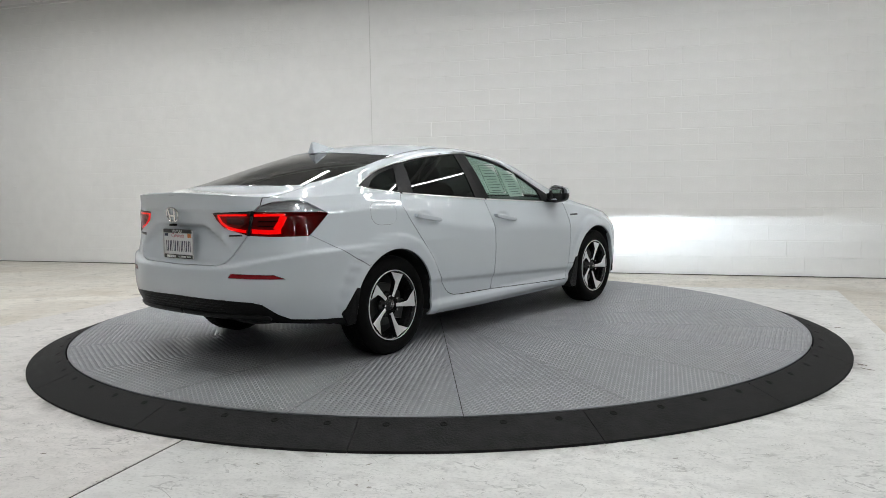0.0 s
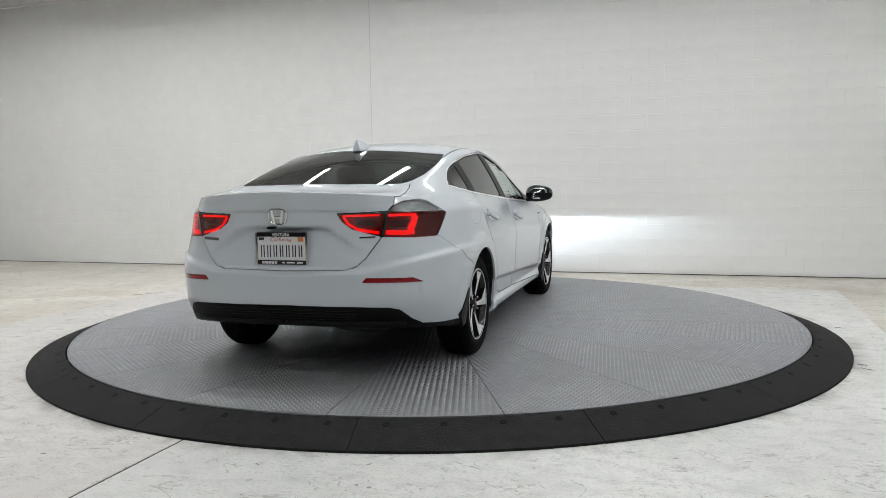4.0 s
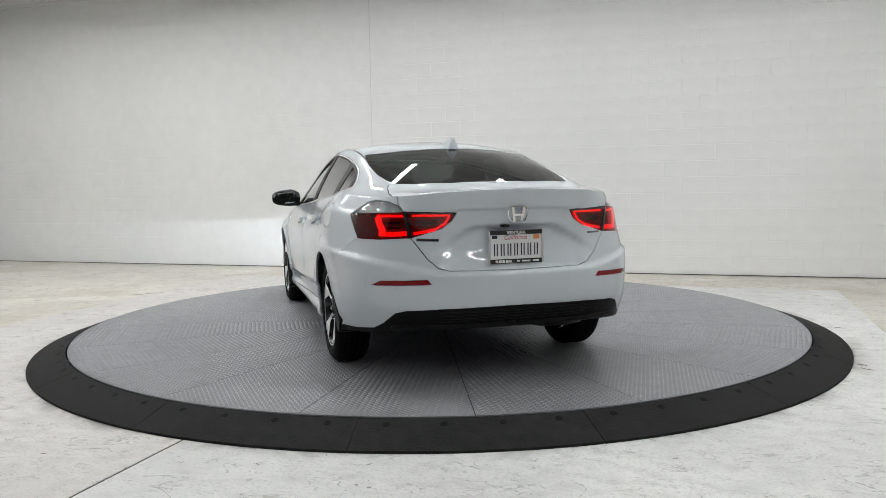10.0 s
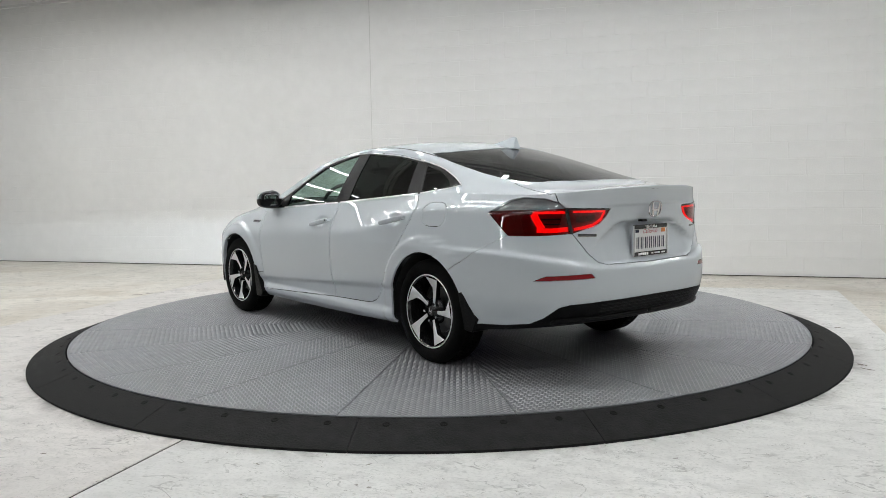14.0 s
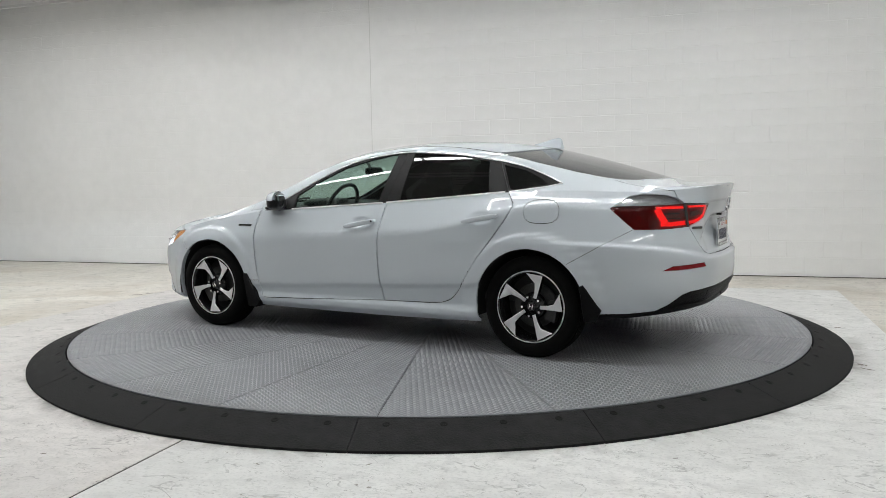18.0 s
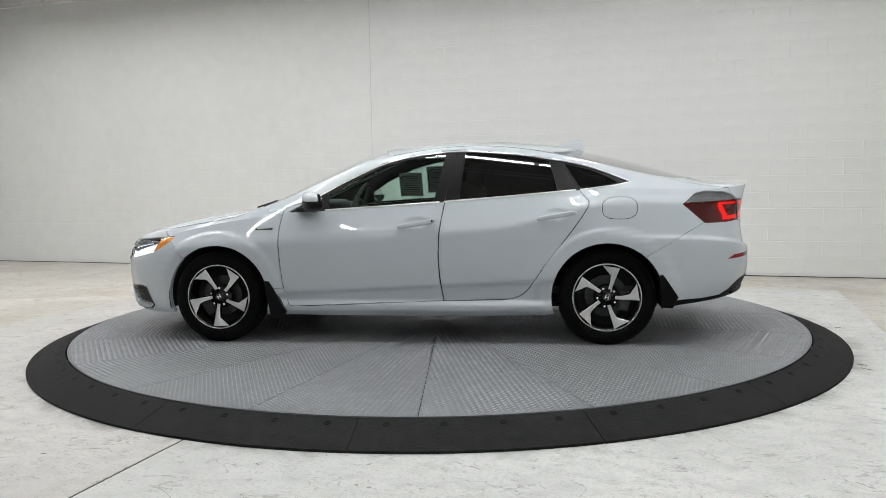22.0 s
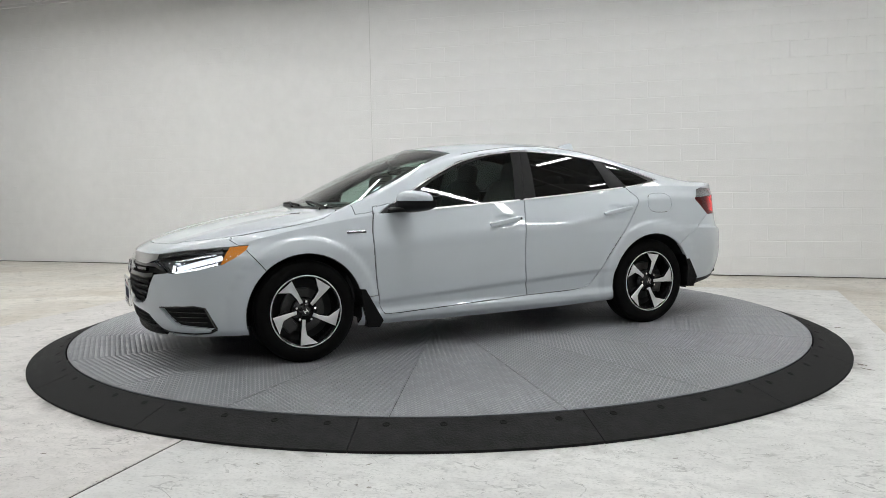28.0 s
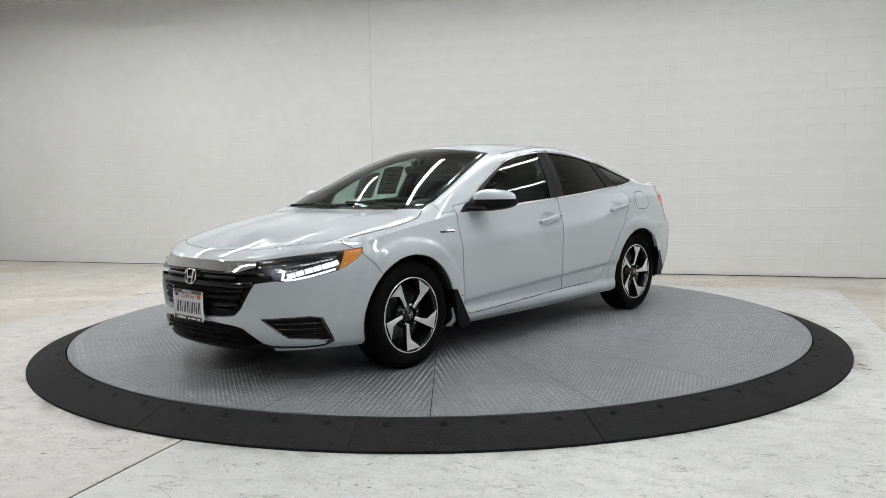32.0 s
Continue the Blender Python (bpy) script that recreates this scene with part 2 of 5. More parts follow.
    for u, v, turn, glow in places:
        m = Matrix.Translation(wall_point(u, v, TUBE_Z)) @ yaw @ pose(0, 0, 0, 0, 0, turn)
        if first:
            other = copy_thing(first, m)
            if glow is not TUBE:
                for ch in other.children:
                    if ch.name.startswith("tube"):
                        ch.data = ch.data.copy()
                        ch.data.materials[0] = glow
            continue
        first = new("tube_light")
        part("housing", box((2.50, 0.11, 0.04), (0, 0, 0.024), None, 0.006), JOIST, first)
        for y in (-0.018, 0.018):
            part("tube", box((2.44, 0.026, 0.003), (0, y, 0.0015)), TUBE, first, "glowing white tube")
        for k in (-1.0, 1.0):
            part("hanger", box((0.012, 0.012, 0.49), (k, 0, 0.285)), JOIST, first)
        tagged(first, "white twin-tube light hanging below the ceiling", "light", "tube lights of the hall")
        first.matrix_basis = m


hall()


# ---------------------------------------------------------------- turntable
def wedge(r0, r1, a0, a1, z_in, z_out, bottom, gap, n):
    """A piece of a ring between two angles, in degrees, with straight gaps at its ends."""
    bm = bmesh.new()
    rows = []
    for i in range(n + 1):
        a = radians(a0 + (a1 - a0) * i / n)
        row = []
        for r, z in ((r0, bottom), (r0, z_in), (r1, z_out), (r1, bottom)):
            d = Vector((math.cos(a), math.sin(a), 0))
            side = Vector((-d.y, d.x, 0)) * (gap / 2 if i == 0 else -gap / 2 if i == n else 0)
            row.append(bm.verts.new(d * r + side + Vector((0, 0, z))))
        rows.append(row)
    for p, q in zip(rows, rows[1:]):
        for k in range(4):
            bm.faces.new((p[k], q[k], q[(k + 1) % 4], p[(k + 1) % 4]))
    bm.faces.new(rows[0])
    bm.faces.new(rows[-1][::-1])
    bmesh.ops.recalc_face_normals(bm, faces=bm.faces)
    return bm


def turntable():
    ring = new("ramp_ring")
    tagged(ring, "black rubber ramp ring around the turntable", "ramp")
    r0 = DECK_R + 0.010
    seg = part("ramp_segment", wedge(r0, RING_R, 0, 22.5, DECK_Z - 0.003, 0.013, 0.0, 0.004, 14), RUBBER_RING, ring)
    bolt_mesh = None
    for k in range(16):
        if k:
            other = new("ramp_segment", seg.data)
            other.parent = ring
        else:
            other = seg
        other.matrix_basis = pose(0, 0, 0, 0, 0, -98.1 + 22.5 * k)
        for a in (2.9, 8.4, 14.1, 19.6):
            slope = math.degrees(math.atan2(DECK_Z - 0.016, RING_R - r0))
            r = r0 + 0.048
            z = DECK_Z - 0.003 - 0.048 * (DECK_Z - 0.016) / (RING_R - r0)
            if not bolt_mesh:
                bm = lathe([(0.0, 0.0004), (0.009, 0.0004), (0.011, 0.0016), (0.014, 0.0016), (0.0185, 0.0006), (0.0195, -0.002)], 18)
                bmesh.ops.rotate(bm, cent=(0, 0, 0), matrix=Matrix.Rotation(radians(90), 3, "X"), verts=bm.verts)
                b = part("bolt", bm, RUBBER_DARK, other)
                bolt_mesh = b.data
            else:
                b = new("bolt", bolt_mesh)
                b.parent = other
            b.matrix_basis = pose(0, 0, 0, 0, 0, a) @ pose(r, 0, z, 0, slope, 0)
    table = new("turntable_deck")
    tagged(table, "round grey tread plate turntable deck", "turntable")
    part("drum", lathe_z([(0.0, DECK_Z - 0.007), (DECK_R - 0.004, DECK_Z - 0.007), (DECK_R - 0.004, 0.02), (0.0, 0.02)], 128), DARK, table)
    # one plate: an 18 degree sector with raised lugs, shared by all twenty
    bm = wedge(0.02, DECK_R, 0, 18, DECK_Z, DECK_Z, DECK_Z - 0.006, 0.006, 12)
    vs, fs = [], []
    half = radians(9)
    p = 0.0235
    turn = Matrix.Rotation(half + radians(45), 3, "Z")
    for ix in range(-130, 131):
        for iy in range(-130, 131):
            c = turn @ Vector((ix * p, iy * p, 0))
            r, a = math.hypot(c.x, c.y), math.atan2(c.y, c.x)
            if not (0.10 < r < DECK_R - 0.016) or not (0.007 / r < a < radians(18) - 0.007 / r):
                continue
            d = turn @ (Vector((1, 0, 0)) if (ix + iy) % 2 else Vector((0, 1, 0)))
            s = Vector((-d.y, d.x, 0))
            b0 = len(vs)
            z0, z1 = DECK_Z - 0.0003, DECK_Z + 0.0028
            for q, z in ((-d * 0.0135, z0), (-s * 0.0048, z0), (d * 0.0135, z0), (s * 0.0048, z0), (-d * 0.007, z1), (d * 0.007, z1)):
                vs.append((c.x + q.x, c.y + q.y, z))
            fs += [(b0, b0 + 1, b0 + 4), (b0 + 1, b0 + 2, b0 + 5), (b0 + 1, b0 + 5, b0 + 4), (b0 + 2, b0 + 3, b0 + 5), (b0 + 3, b0, b0 + 4), (b0 + 3, b0 + 4, b0 + 5)]
    lug = bpy.data.meshes.new("lugs")
    lug.from_pydata(vs, [], fs)
    lug.polygons.foreach_set("material_index", [1] * len(fs))
    bm.from_mesh(lug)
    bpy.data.meshes.remove(lug)
    plate = part("plate", bm, [DECK, DECK_LUG], table)
    for i in range(20):
        if i:
            other = new("plate", plate.data)
            other.parent = table
        else:
            other = plate
        other.matrix_basis = pose(0, 0, 0, 0, 0, SEAM0 + 18 * i)
    return table


def lathe_z(profile, n):
    bm = lathe(profile, n)
    bmesh.ops.rotate(bm, cent=(0, 0, 0), matrix=Matrix.Rotation(radians(90), 3, "X"), verts=bm.verts)
    return bm


def lathe(profile, n):
    """A turned shape about the y axis from (radius, y) pairs."""
    bm = bmesh.new()
    rows = [[bm.verts.new((r * math.cos(2 * math.pi * i / n), y, r * math.sin(2 * math.pi * i / n))) for r, y in profile] for i in range(n)]
    for i in range(n):
        for k in range(len(profile) - 1):
            bm.faces.new((rows[i][k], rows[i][k + 1], rows[(i + 1) % n][k + 1], rows[(i + 1) % n][k]))
    bmesh.ops.remove_doubles(bm, verts=bm.verts, dist=1e-6)
    bmesh.ops.recalc_face_normals(bm, faces=bm.faces)
    return bm


# a seam of the deck points straight at the camera's side (-90.6 degrees) at 6 s
SEAM0 = -90.6 - RATE * 6.0
deck = turntable()


def drive_box():
    """The turntable's drive housing on the floor between ring and wall."""
    ob = new("drive_box")
    bm = box((0.62, 0.34, 0.20), (0, 0, 0.13), None, 0.004)
    for v in bm.verts:
        if v.co.z > 0.15:
            v.co.x *= 0.72
            v.co.y *= 0.7
            v.co.z += 0.03
    part("housing", bm, BOX_METAL, ob)
    part("plinth", box((0.56, 0.30, 0.03), (0, 0, 0.015)), DARK, ob)
    tagged(ob, "light grey metal drive housing on the floor behind the turntable", "machine housing")
    ob.matrix_basis = Matrix.Translation(wall_point(-0.18, 0.42, 0)) @ pose(0, 0, 0, 0, 0, WALL_YAW)


drive_box()


def floor_scuff(x, y, length, width, turn, seed):
    """A dark scuffed chip in the concrete, a millimetre proud."""
    rng = random.Random(seed)
    bm = bmesh.new()
    n = 22
    rim = []
    for i in range(n):
        a = 2 * math.pi * i / n
        k = rng.uniform(0.55, 1.1)
        rim.append(bm.verts.new((length / 2 * math.cos(a) * k, width / 2 * math.sin(a) * k + 0.12 * width * math.cos(2 * a), 0.0)))
    face = bm.faces.new(rim)
    up = bmesh.ops.extrude_face_region(bm, geom=[face])
    for v in [g for g in up["geom"] if isinstance(g, bmesh.types.BMVert)]:
        v.co = Vector((v.co.x * 0.9, v.co.y * 0.85, 0.0012))
    bmesh.ops.recalc_face_normals(bm, faces=bm.faces)
    ob = mesh_object("floor_scuff", bm, SCUFF)
    ob.matrix_basis = pose(x, y, 0.0, 0, 0, turn)
    tagged(ob, "dark scuff mark on the concrete floor", "scuff", kind="structure")


for row in ((-3.36, 2.31, 0.16, 0.045, 8, 1), (-3.20, 2.42, 0.22, 0.016, 14, 2), (3.146, -0.262, 0.055, 0.022, -12, 3), (2.69, -1.50, 0.09, 0.028, -60, 4), (2.66, -1.62, 0.10, 0.014, -55, 5),
            (-2.06, -2.92, 0.045, 0.010, 25, 6), (-2.22, -2.60, 0.05, 0.006, 32, 7), (-1.83, -2.93, 0.035, 0.008, 20, 8), (1.02, -3.14, 0.03, 0.008, 5, 9), (1.37, -2.62, 0.016, 0.009, 0, 10)):
    floor_scuff(*row)
# ---------------------------------------------------------------- car: lines of the body
# x forward, y to the left, z up from the tyres; wheelbase 2.70 m.
AXLE, WHEEL_R, ARCH_R = 1.35, 0.322, 0.366
belt_z = spline((2.30, 0.66), (2.15, 0.695), (1.9, 0.735), (1.6, 0.795), (1.2, 0.86), (0.85, 0.905), (0.5, 0.925), (-0.23, 0.965), (-1.17, 1.03), (-1.5, 1.045), (-1.9, 1.034), (-2.2, 1.042), (-2.3, 1.053), (-2.38, 1.066))
side_w = spline((1.35, 0.886), (0.9, 0.884), (0.3, 0.886), (-0.3, 0.892), (-0.9, 0.902), (-1.35, 0.907))
sill_z = spline((2.30, 0.18), (1.9, 0.195), (1.3, 0.20), (0.9, 0.195), (-0.95, 0.205), (-1.5, 0.24), (-1.9, 0.275), (-2.38, 0.325))
nose_x = spline((0.17, 2.20), (0.23, 2.255), (0.35, 2.285), (0.47, 2.295), (0.58, 2.285), (0.66, 2.25), (0.74, 2.2))
tail_x = spline((0.28, -2.26), (0.36, -2.325), (0.46, -2.37), (0.56, -2.375), (0.63, -2.372), (0.74, -2.352), (0.86, -2.350), (0.94, -2.362), (1.0, -2.378), (1.07, -2.400))
top_z = spline((2.30, 0.66), (2.2, 0.715), (2.045, 0.773), (1.8, 0.836), (1.55, 0.883), (1.3, 0.917), (1.1, 0.955), (0.953, 1.050), (0.68, 1.195), (0.48, 1.284), (0.32, 1.336), (0.0, 1.384), (-0.4, 1.402), (-0.85, 1.381), (-1.15, 1.339), (-1.4, 1.283), (-1.62, 1.224), (-1.88, 1.145), (-2.06, 1.090), (-2.2, 1.072), (-2.3, 1.070), (-2.38, 1.074))
rail_y = spline((2.30, 0.50), (2.0, 0.66), (1.5, 0.745), (1.1, 0.745), (0.8, 0.70), (0.4, 0.645), (0.0, 0.618), (-0.5, 0.612), (-1.0, 0.605), (-1.3, 0.610), (-1.6, 0.612), (-1.9, 0.60), (-2.38, 0.58))
rail_z = spline((2.30, 0.66), (2.15, 0.712), (2.0, 0.748), (1.5, 0.85), (1.1, 0.93), (0.9, 0.998), (0.6, 1.125), (0.3, 1.243), (0.0, 1.308), (-0.4, 1.346), (-0.9, 1.303), (-1.3, 1.213), (-1.6, 1.138), (-1.9, 1.078), (-2.1, 1.060), (-2.3, 1.060), (-2.38, 1.070))
# the crease along the flank: low on the fender, climbing through the rear handle to the haunch
crease_z = spline((2.3, 0.66), (1.9, 0.685), (1.35, 0.70), (0.85, 0.715), (0.3, 0.745), (-0.3, 0.768), (-0.6, 0.79), (-0.85, 0.838), (-1.1, 0.908), (-1.3, 0.945), (-1.5, 0.958), (-1.8, 0.950), (-2.4, 0.945))
belt_in = spline((1.35, 0.066), (0.85, 0.068), (0.0, 0.076), (-0.8, 0.080), (-1.2, 0.074), (-1.6, 0.072), (-2.4, 0.072))
FRONT_P, REAR_P = 2.5, 3.3
N_FRONT, N_SIDE, N_REAR, N_UP, N_GLASS, N_TOP = 44, 120, 46, 96, 20, 32
HANDLES = ((-0.078, 0.827), (-1.022, 0.872))


def bend(z, c, w):
    """The way inwards from a tilt of 1 that sets in round the height c."""
    u = np.clip((z - c + w) / (2 * w), 0, 1)
    return 2 * w * (u ** 3 - u ** 4 / 2) + np.maximum(z - c - w, 0)


def inset(x, z):
    """How far the flank lies inside its widest line, at a height."""
    c, w = crease_z(x), 0.026 + 0.030 * ramp01(x, -0.9, 0.3)
    tilt = np.clip(belt_in(x) / np.maximum(bend(belt_z(x), c, w), 1e-3), 0.2, 0.85)
    d = tilt * bend(z, c, w)
    low = 0.371 + 0.052 * (0.517 - x)
    d = d + 0.018 * (np.maximum(np.minimum(c, 0.80) - z, 0) / 0.4) ** 2
    d = d + 0.014 * ramp01(z, low + 0.006, low - 0.030) * ramp01(np.abs(x), 1.2, 0.85) - 0.024 * ramp01(z, 0.31, 0.26) * ramp01(np.abs(x), 1.05, 0.9)
    d = d + 0.05 * ramp01(z, 0.24, 0.17)
    d = d + (0.032 * ramp01(x, -0.5, -1.1) + 0.032 * ramp01(x, -1.4, -2.05)) * np.clip((z - 0.72) / 0.23, 0, 1.2)
    # finger wells behind the handles
    for hx, hz in HANDLES:
        q = 1 - ((x - hx) / 0.082) ** 2 - ((z - hz - 0.006) / 0.040) ** 2
        d = d + 0.015 * np.clip(q, 0, 1) ** 0.7
    return d


def flare(x, z):
    r1 = np.hypot(x - AXLE, z - WHEEL_R)
    r2 = np.hypot(x + AXLE, z - WHEEL_R)
    return 0.013 * ramp01(np.minimum(r1, r2), 0.470, 0.446)


def tail_form(y, z):
    """Inward steps of the tail: the shelf over the bumper and the hollow for the number plate."""
    y = np.abs(y)
    shelf = np.interp(y, [0, 0.45, 0.75, 0.9], [0.612, 0.622, 0.685, 0.715])
    d = 0.024 * ramp01(z, shelf, shelf + 0.028)
    ledge = np.interp(y, [0, 0.235, 0.46, 0.52], [0.882, 0.882, 0.745, 0.70])
    d = d + 0.034 * ramp01(ledge - z, 0.0, 0.022) * ramp01(z, 0.645, 0.88) * ramp01(y, 0.50, 0.42)
    # the lid's face is set in a little under the spoiler
    d = d + 0.008 * ramp01(z, 0.968, 0.960) * ramp01(z, 0.64, 0.66) * ramp01(y, 0.40, 0.37)
    return d


def loft():
    """Half of the body's skin (y >= 0): columns run round the plan from nose to tail, rows from the sill up over the top."""
    cols = []
    for i in range(N_FRONT):
        cols.append((0, (i / N_FRONT) * math.pi / 2))
    for i in range(N_SIDE + 1):
        cols.append((1, AXLE - 2 * AXLE * i / N_SIDE))
    for i in range(1, N_REAR + 1):
        cols.append((2, (1 - i / N_REAR) * math.pi / 2))
    up = np.concatenate([np.linspace(0, 0.988, N_UP - 1), [0.995, 1.0]])
    grid = []
    for kind, q in cols:
        if kind == 1:
            xg = q
        elif kind == 0:
            xg = AXLE + 0.94 * math.cos(q) ** (2 / FRONT_P)
        else:
            xg = -AXLE - 1.02 * math.cos(q) ** (2 / REAR_P)
        zs = sill_z(xg) + (belt_z(xg) - sill_z(xg)) * up
        if kind == 1:
            xs = np.full_like(zs, q)
            ys = side_w(q) - inset(xs, zs) + flare(xs, zs)
        elif kind == 0:
            c, s = math.cos(q) ** (2 / FRONT_P), math.sin(q) ** (2 / FRONT_P)
            xs = AXLE + (nose_x(zs) - AXLE) * c
            ys = (side_w(AXLE) - inset(xs, zs)) * s + flare(xs, zs) * s
        else:
            c, s = math.cos(q) ** (2 / REAR_P), math.sin(q) ** (2 / REAR_P)
            xs = -AXLE + (tail_x(zs) + AXLE) * c
            ys = (side_w(-AXLE) - inset(xs, zs)) * s + flare(xs, zs) * s
            step = tail_form(ys, zs) * ramp01(xs, -1.5, -1.85)
            xs, ys = xs + step * c ** 0.5, ys - step * s * (1 - c) ** 0.5
        low = np.stack([xs, ys, zs], 1)
        # over the top: belt edge, rail, centre line
        bx, by, bz = low[-1]
        ry = min(float(rail_y(bx)), by * 0.93)
        cz = float(top_z(bx))
        rz = float(rail_z(bx))
        rz = min(rz, cz)
        m = 60
        t = np.linspace(0, 1, m)
        bulge = 0.035 * (rz - bz) * np.sin(t * math.pi)
        seg1 = np.stack([by + (ry - by) * t + bulge, bz + (rz - bz) * t], 1)
        y2 = ry * (1 - t)
        seg2 = np.stack([y2, rz + (cz - rz) * (1 - (1 - t) ** 2.0)], 1)
        line = np.concatenate([seg1, seg2[1:]])
        # round the corner at the rail
        out = line.copy()
        length = np.concatenate([[0], np.cumsum(np.hypot(*np.diff(line, axis=0).T))])
        sig = 0.013
        for a in range(1, len(line) - 1):
            room = min(length[a], length[-1] - length[a]) / 2.2
            s_ = max(min(sig, room), 1e-5)
            w = np.exp(-0.5 * ((length - length[a]) / s_) ** 2)
            g = np.gradient(length)
            w = w * g
            out[a] = (line * w[:, None]).sum(0) / w.sum()
        k = length[m - 1]
        pos = np.concatenate([np.linspace(0, k, N_GLASS + 1), k + (length[-1] - k) * np.linspace(0, 1, N_TOP + 1)[1:]])
        yy, zz = np.interp(pos, length, out[:, 0]), np.interp(pos, length, out[:, 1])
        # ridges along the bonnet
        zz = zz + 0.011 * np.maximum(1 - np.abs(yy - 0.505) / 0.17, 0) * ramp01(bx, 1.12, 1.35) * ramp01(bx, 2.13, 1.98)
        topx = np.full(len(pos), bx)
        grid.append(np.concatenate([low, np.stack([topx, yy, zz], 1)[1:]]))
    return np.array(grid)


SKIN = loft()


def skin_bmesh():
    bm = bmesh.new()
    vs = [[bm.verts.new(p) for p in col] for col in SKIN]
    for i in range(len(vs) - 1):
        for j in range(len(vs[0]) - 1):
            bm.faces.new((vs[i][j], vs[i][j + 1], vs[i + 1][j + 1], vs[i + 1][j]))
    bmesh.ops.remove_doubles(bm, verts=bm.verts, dist=1e-5)
    bmesh.ops.recalc_face_normals(bm, faces=bm.faces)
    bm.normal_update()
    if sum(f.normal.dot(f.calc_center_median() - Vector((0, 0, 0.6))) for f in bm.faces) < 0:
        bmesh.ops.reverse_faces(bm, faces=bm.faces)
    return bm


def car_pose(t):
    a = ANGLE0 + RATE * t
    off = Matrix.Rotation(radians(a), 3, "Z") @ CAR_OFF
    return pose(off.x, off.y, DECK_Z + 0.002, 0, 0, a)
# ---------------------------------------------------------------- car: cutting the skin into panels
def front_map(p):
    return math.degrees(math.atan2(p[1] / 0.905, (p[0] - AXLE) / 0.94)), p[2]


def rear_map(p):
    return math.degrees(math.atan2(p[1] / 0.909, -(p[0] + AXLE) / 1.02)), p[2]


def side_map(p):
    return p[0], p[2]


def top_map(p):
    return p[0], p[1]


MAPS = {"front": front_map, "rear": rear_map, "side": side_map, "top": top_map}


def circle_line(x, z, r, a0, a1, n):
    return [(x + r * math.cos(radians(a0 + (a1 - a0) * i / n)), z + r * math.sin(radians(a0 + (a1 - a0) * i / n))) for i in range(n + 1)]


def rounded(pts, n=4, closed=False):
    """Corners softened by a Chaikin step."""
    for _ in range(n):
        out = [] if closed else [pts[0]]
        m = len(pts)
        for i in range(m if closed else m - 1):
            a, b = pts[i], pts[(i + 1) % m]
            out += [(a[0] * .78 + b[0] * .22, a[1] * .78 + b[1] * .22), (a[0] * .22 + b[0] * .78, a[1] * .22 + b[1] * .78)]
        if not closed:
            out.append(pts[-1])
        pts = out
    return pts


# outlines on the side (x, z)
DOOR_FRONT = rounded([(0.865, 0.955), (0.875, 0.90), (0.897, 0.80), (0.897, 0.674), (0.884, 0.47), (0.862, 0.33), (0.838, 0.262), (0.79, 0.258)], 2)
DOOR_LOW = [(0.79, 0.258), (0.3, 0.276), (-0.256, 0.298), (-0.62, 0.304)]
DOOR_SPLIT = rounded([(-0.256, 0.298), (-0.236, 0.42), (-0.225, 0.56), (-0.225, 0.66), (-0.236, 0.80), (-0.265, 0.965), (-0.30, 1.15), (-0.345, 1.33)], 1)
DOOR_REAR = rounded([(-0.62, 0.304), (-0.72, 0.31), (-0.80, 0.342), (-0.87, 0.43), (-0.972, 0.591), (-1.086, 0.722), (-1.19, 0.865), (-1.245, 0.955), (-1.20, 1.005), (-1.176, 1.037), (-1.05, 1.243)], 2)
DLO_LOW = [(0.83, 0.913), (0.54, 0.925), (-0.23, 0.969), (-0.7, 1.002), (-1.18, 1.040), (-1.42, 1.068), (-1.517, 1.088)]
DLO_TOP = rounded([(-1.517, 1.088), (-1.42, 1.13), (-1.243, 1.197), (-1.05, 1.243), (-0.8, 1.287), (-0.614, 1.305), (-0.337, 1.325), (-0.02, 1.292), (0.18, 1.243), (0.415, 1.137), (0.569, 1.055), (0.72, 0.975), (0.83, 0.913)], 1)
DLO = DLO_LOW + DLO_TOP[1:-1]
GLASS_F = [(0.555, 0.935), (0.555, 1.025), (0.41, 1.112), (0.18, 1.217), (-0.02, 1.268), (-0.2, 1.298), (-0.262, 1.303), (-0.19, 0.977)]
GLASS_R = [(-0.365, 0.988), (-0.40, 1.308), (-0.6, 1.292), (-0.8, 1.272), (-0.975, 1.238), (-1.03, 1.034)]
GLASS_Q = [(-1.085, 1.213), (-1.25, 1.172), (-1.36, 1.125), (-1.425, 1.085), (-1.21, 1.05), (-1.175, 1.062)]
FUEL = rounded([(-1.318, 0.99), (-1.318, 0.846), (-1.545, 0.846), (-1.545, 0.99)], 2, True)
BUMPER_SEAM_F = [(1.78, 0.78), (1.70, 0.72), (1.608, 0.607), (1.54, 0.52)]
BUMPER_SEAM_R = [(-1.98, 0.812), (-1.83, 0.73), (-1.688, 0.649), (-1.6, 0.60)]
SILL_SEAM_F, SILL_SEAM_R = [(1.0, 0.385), (0.85, 0.385)], [(-0.84, 0.385), (-0.99, 0.40)]
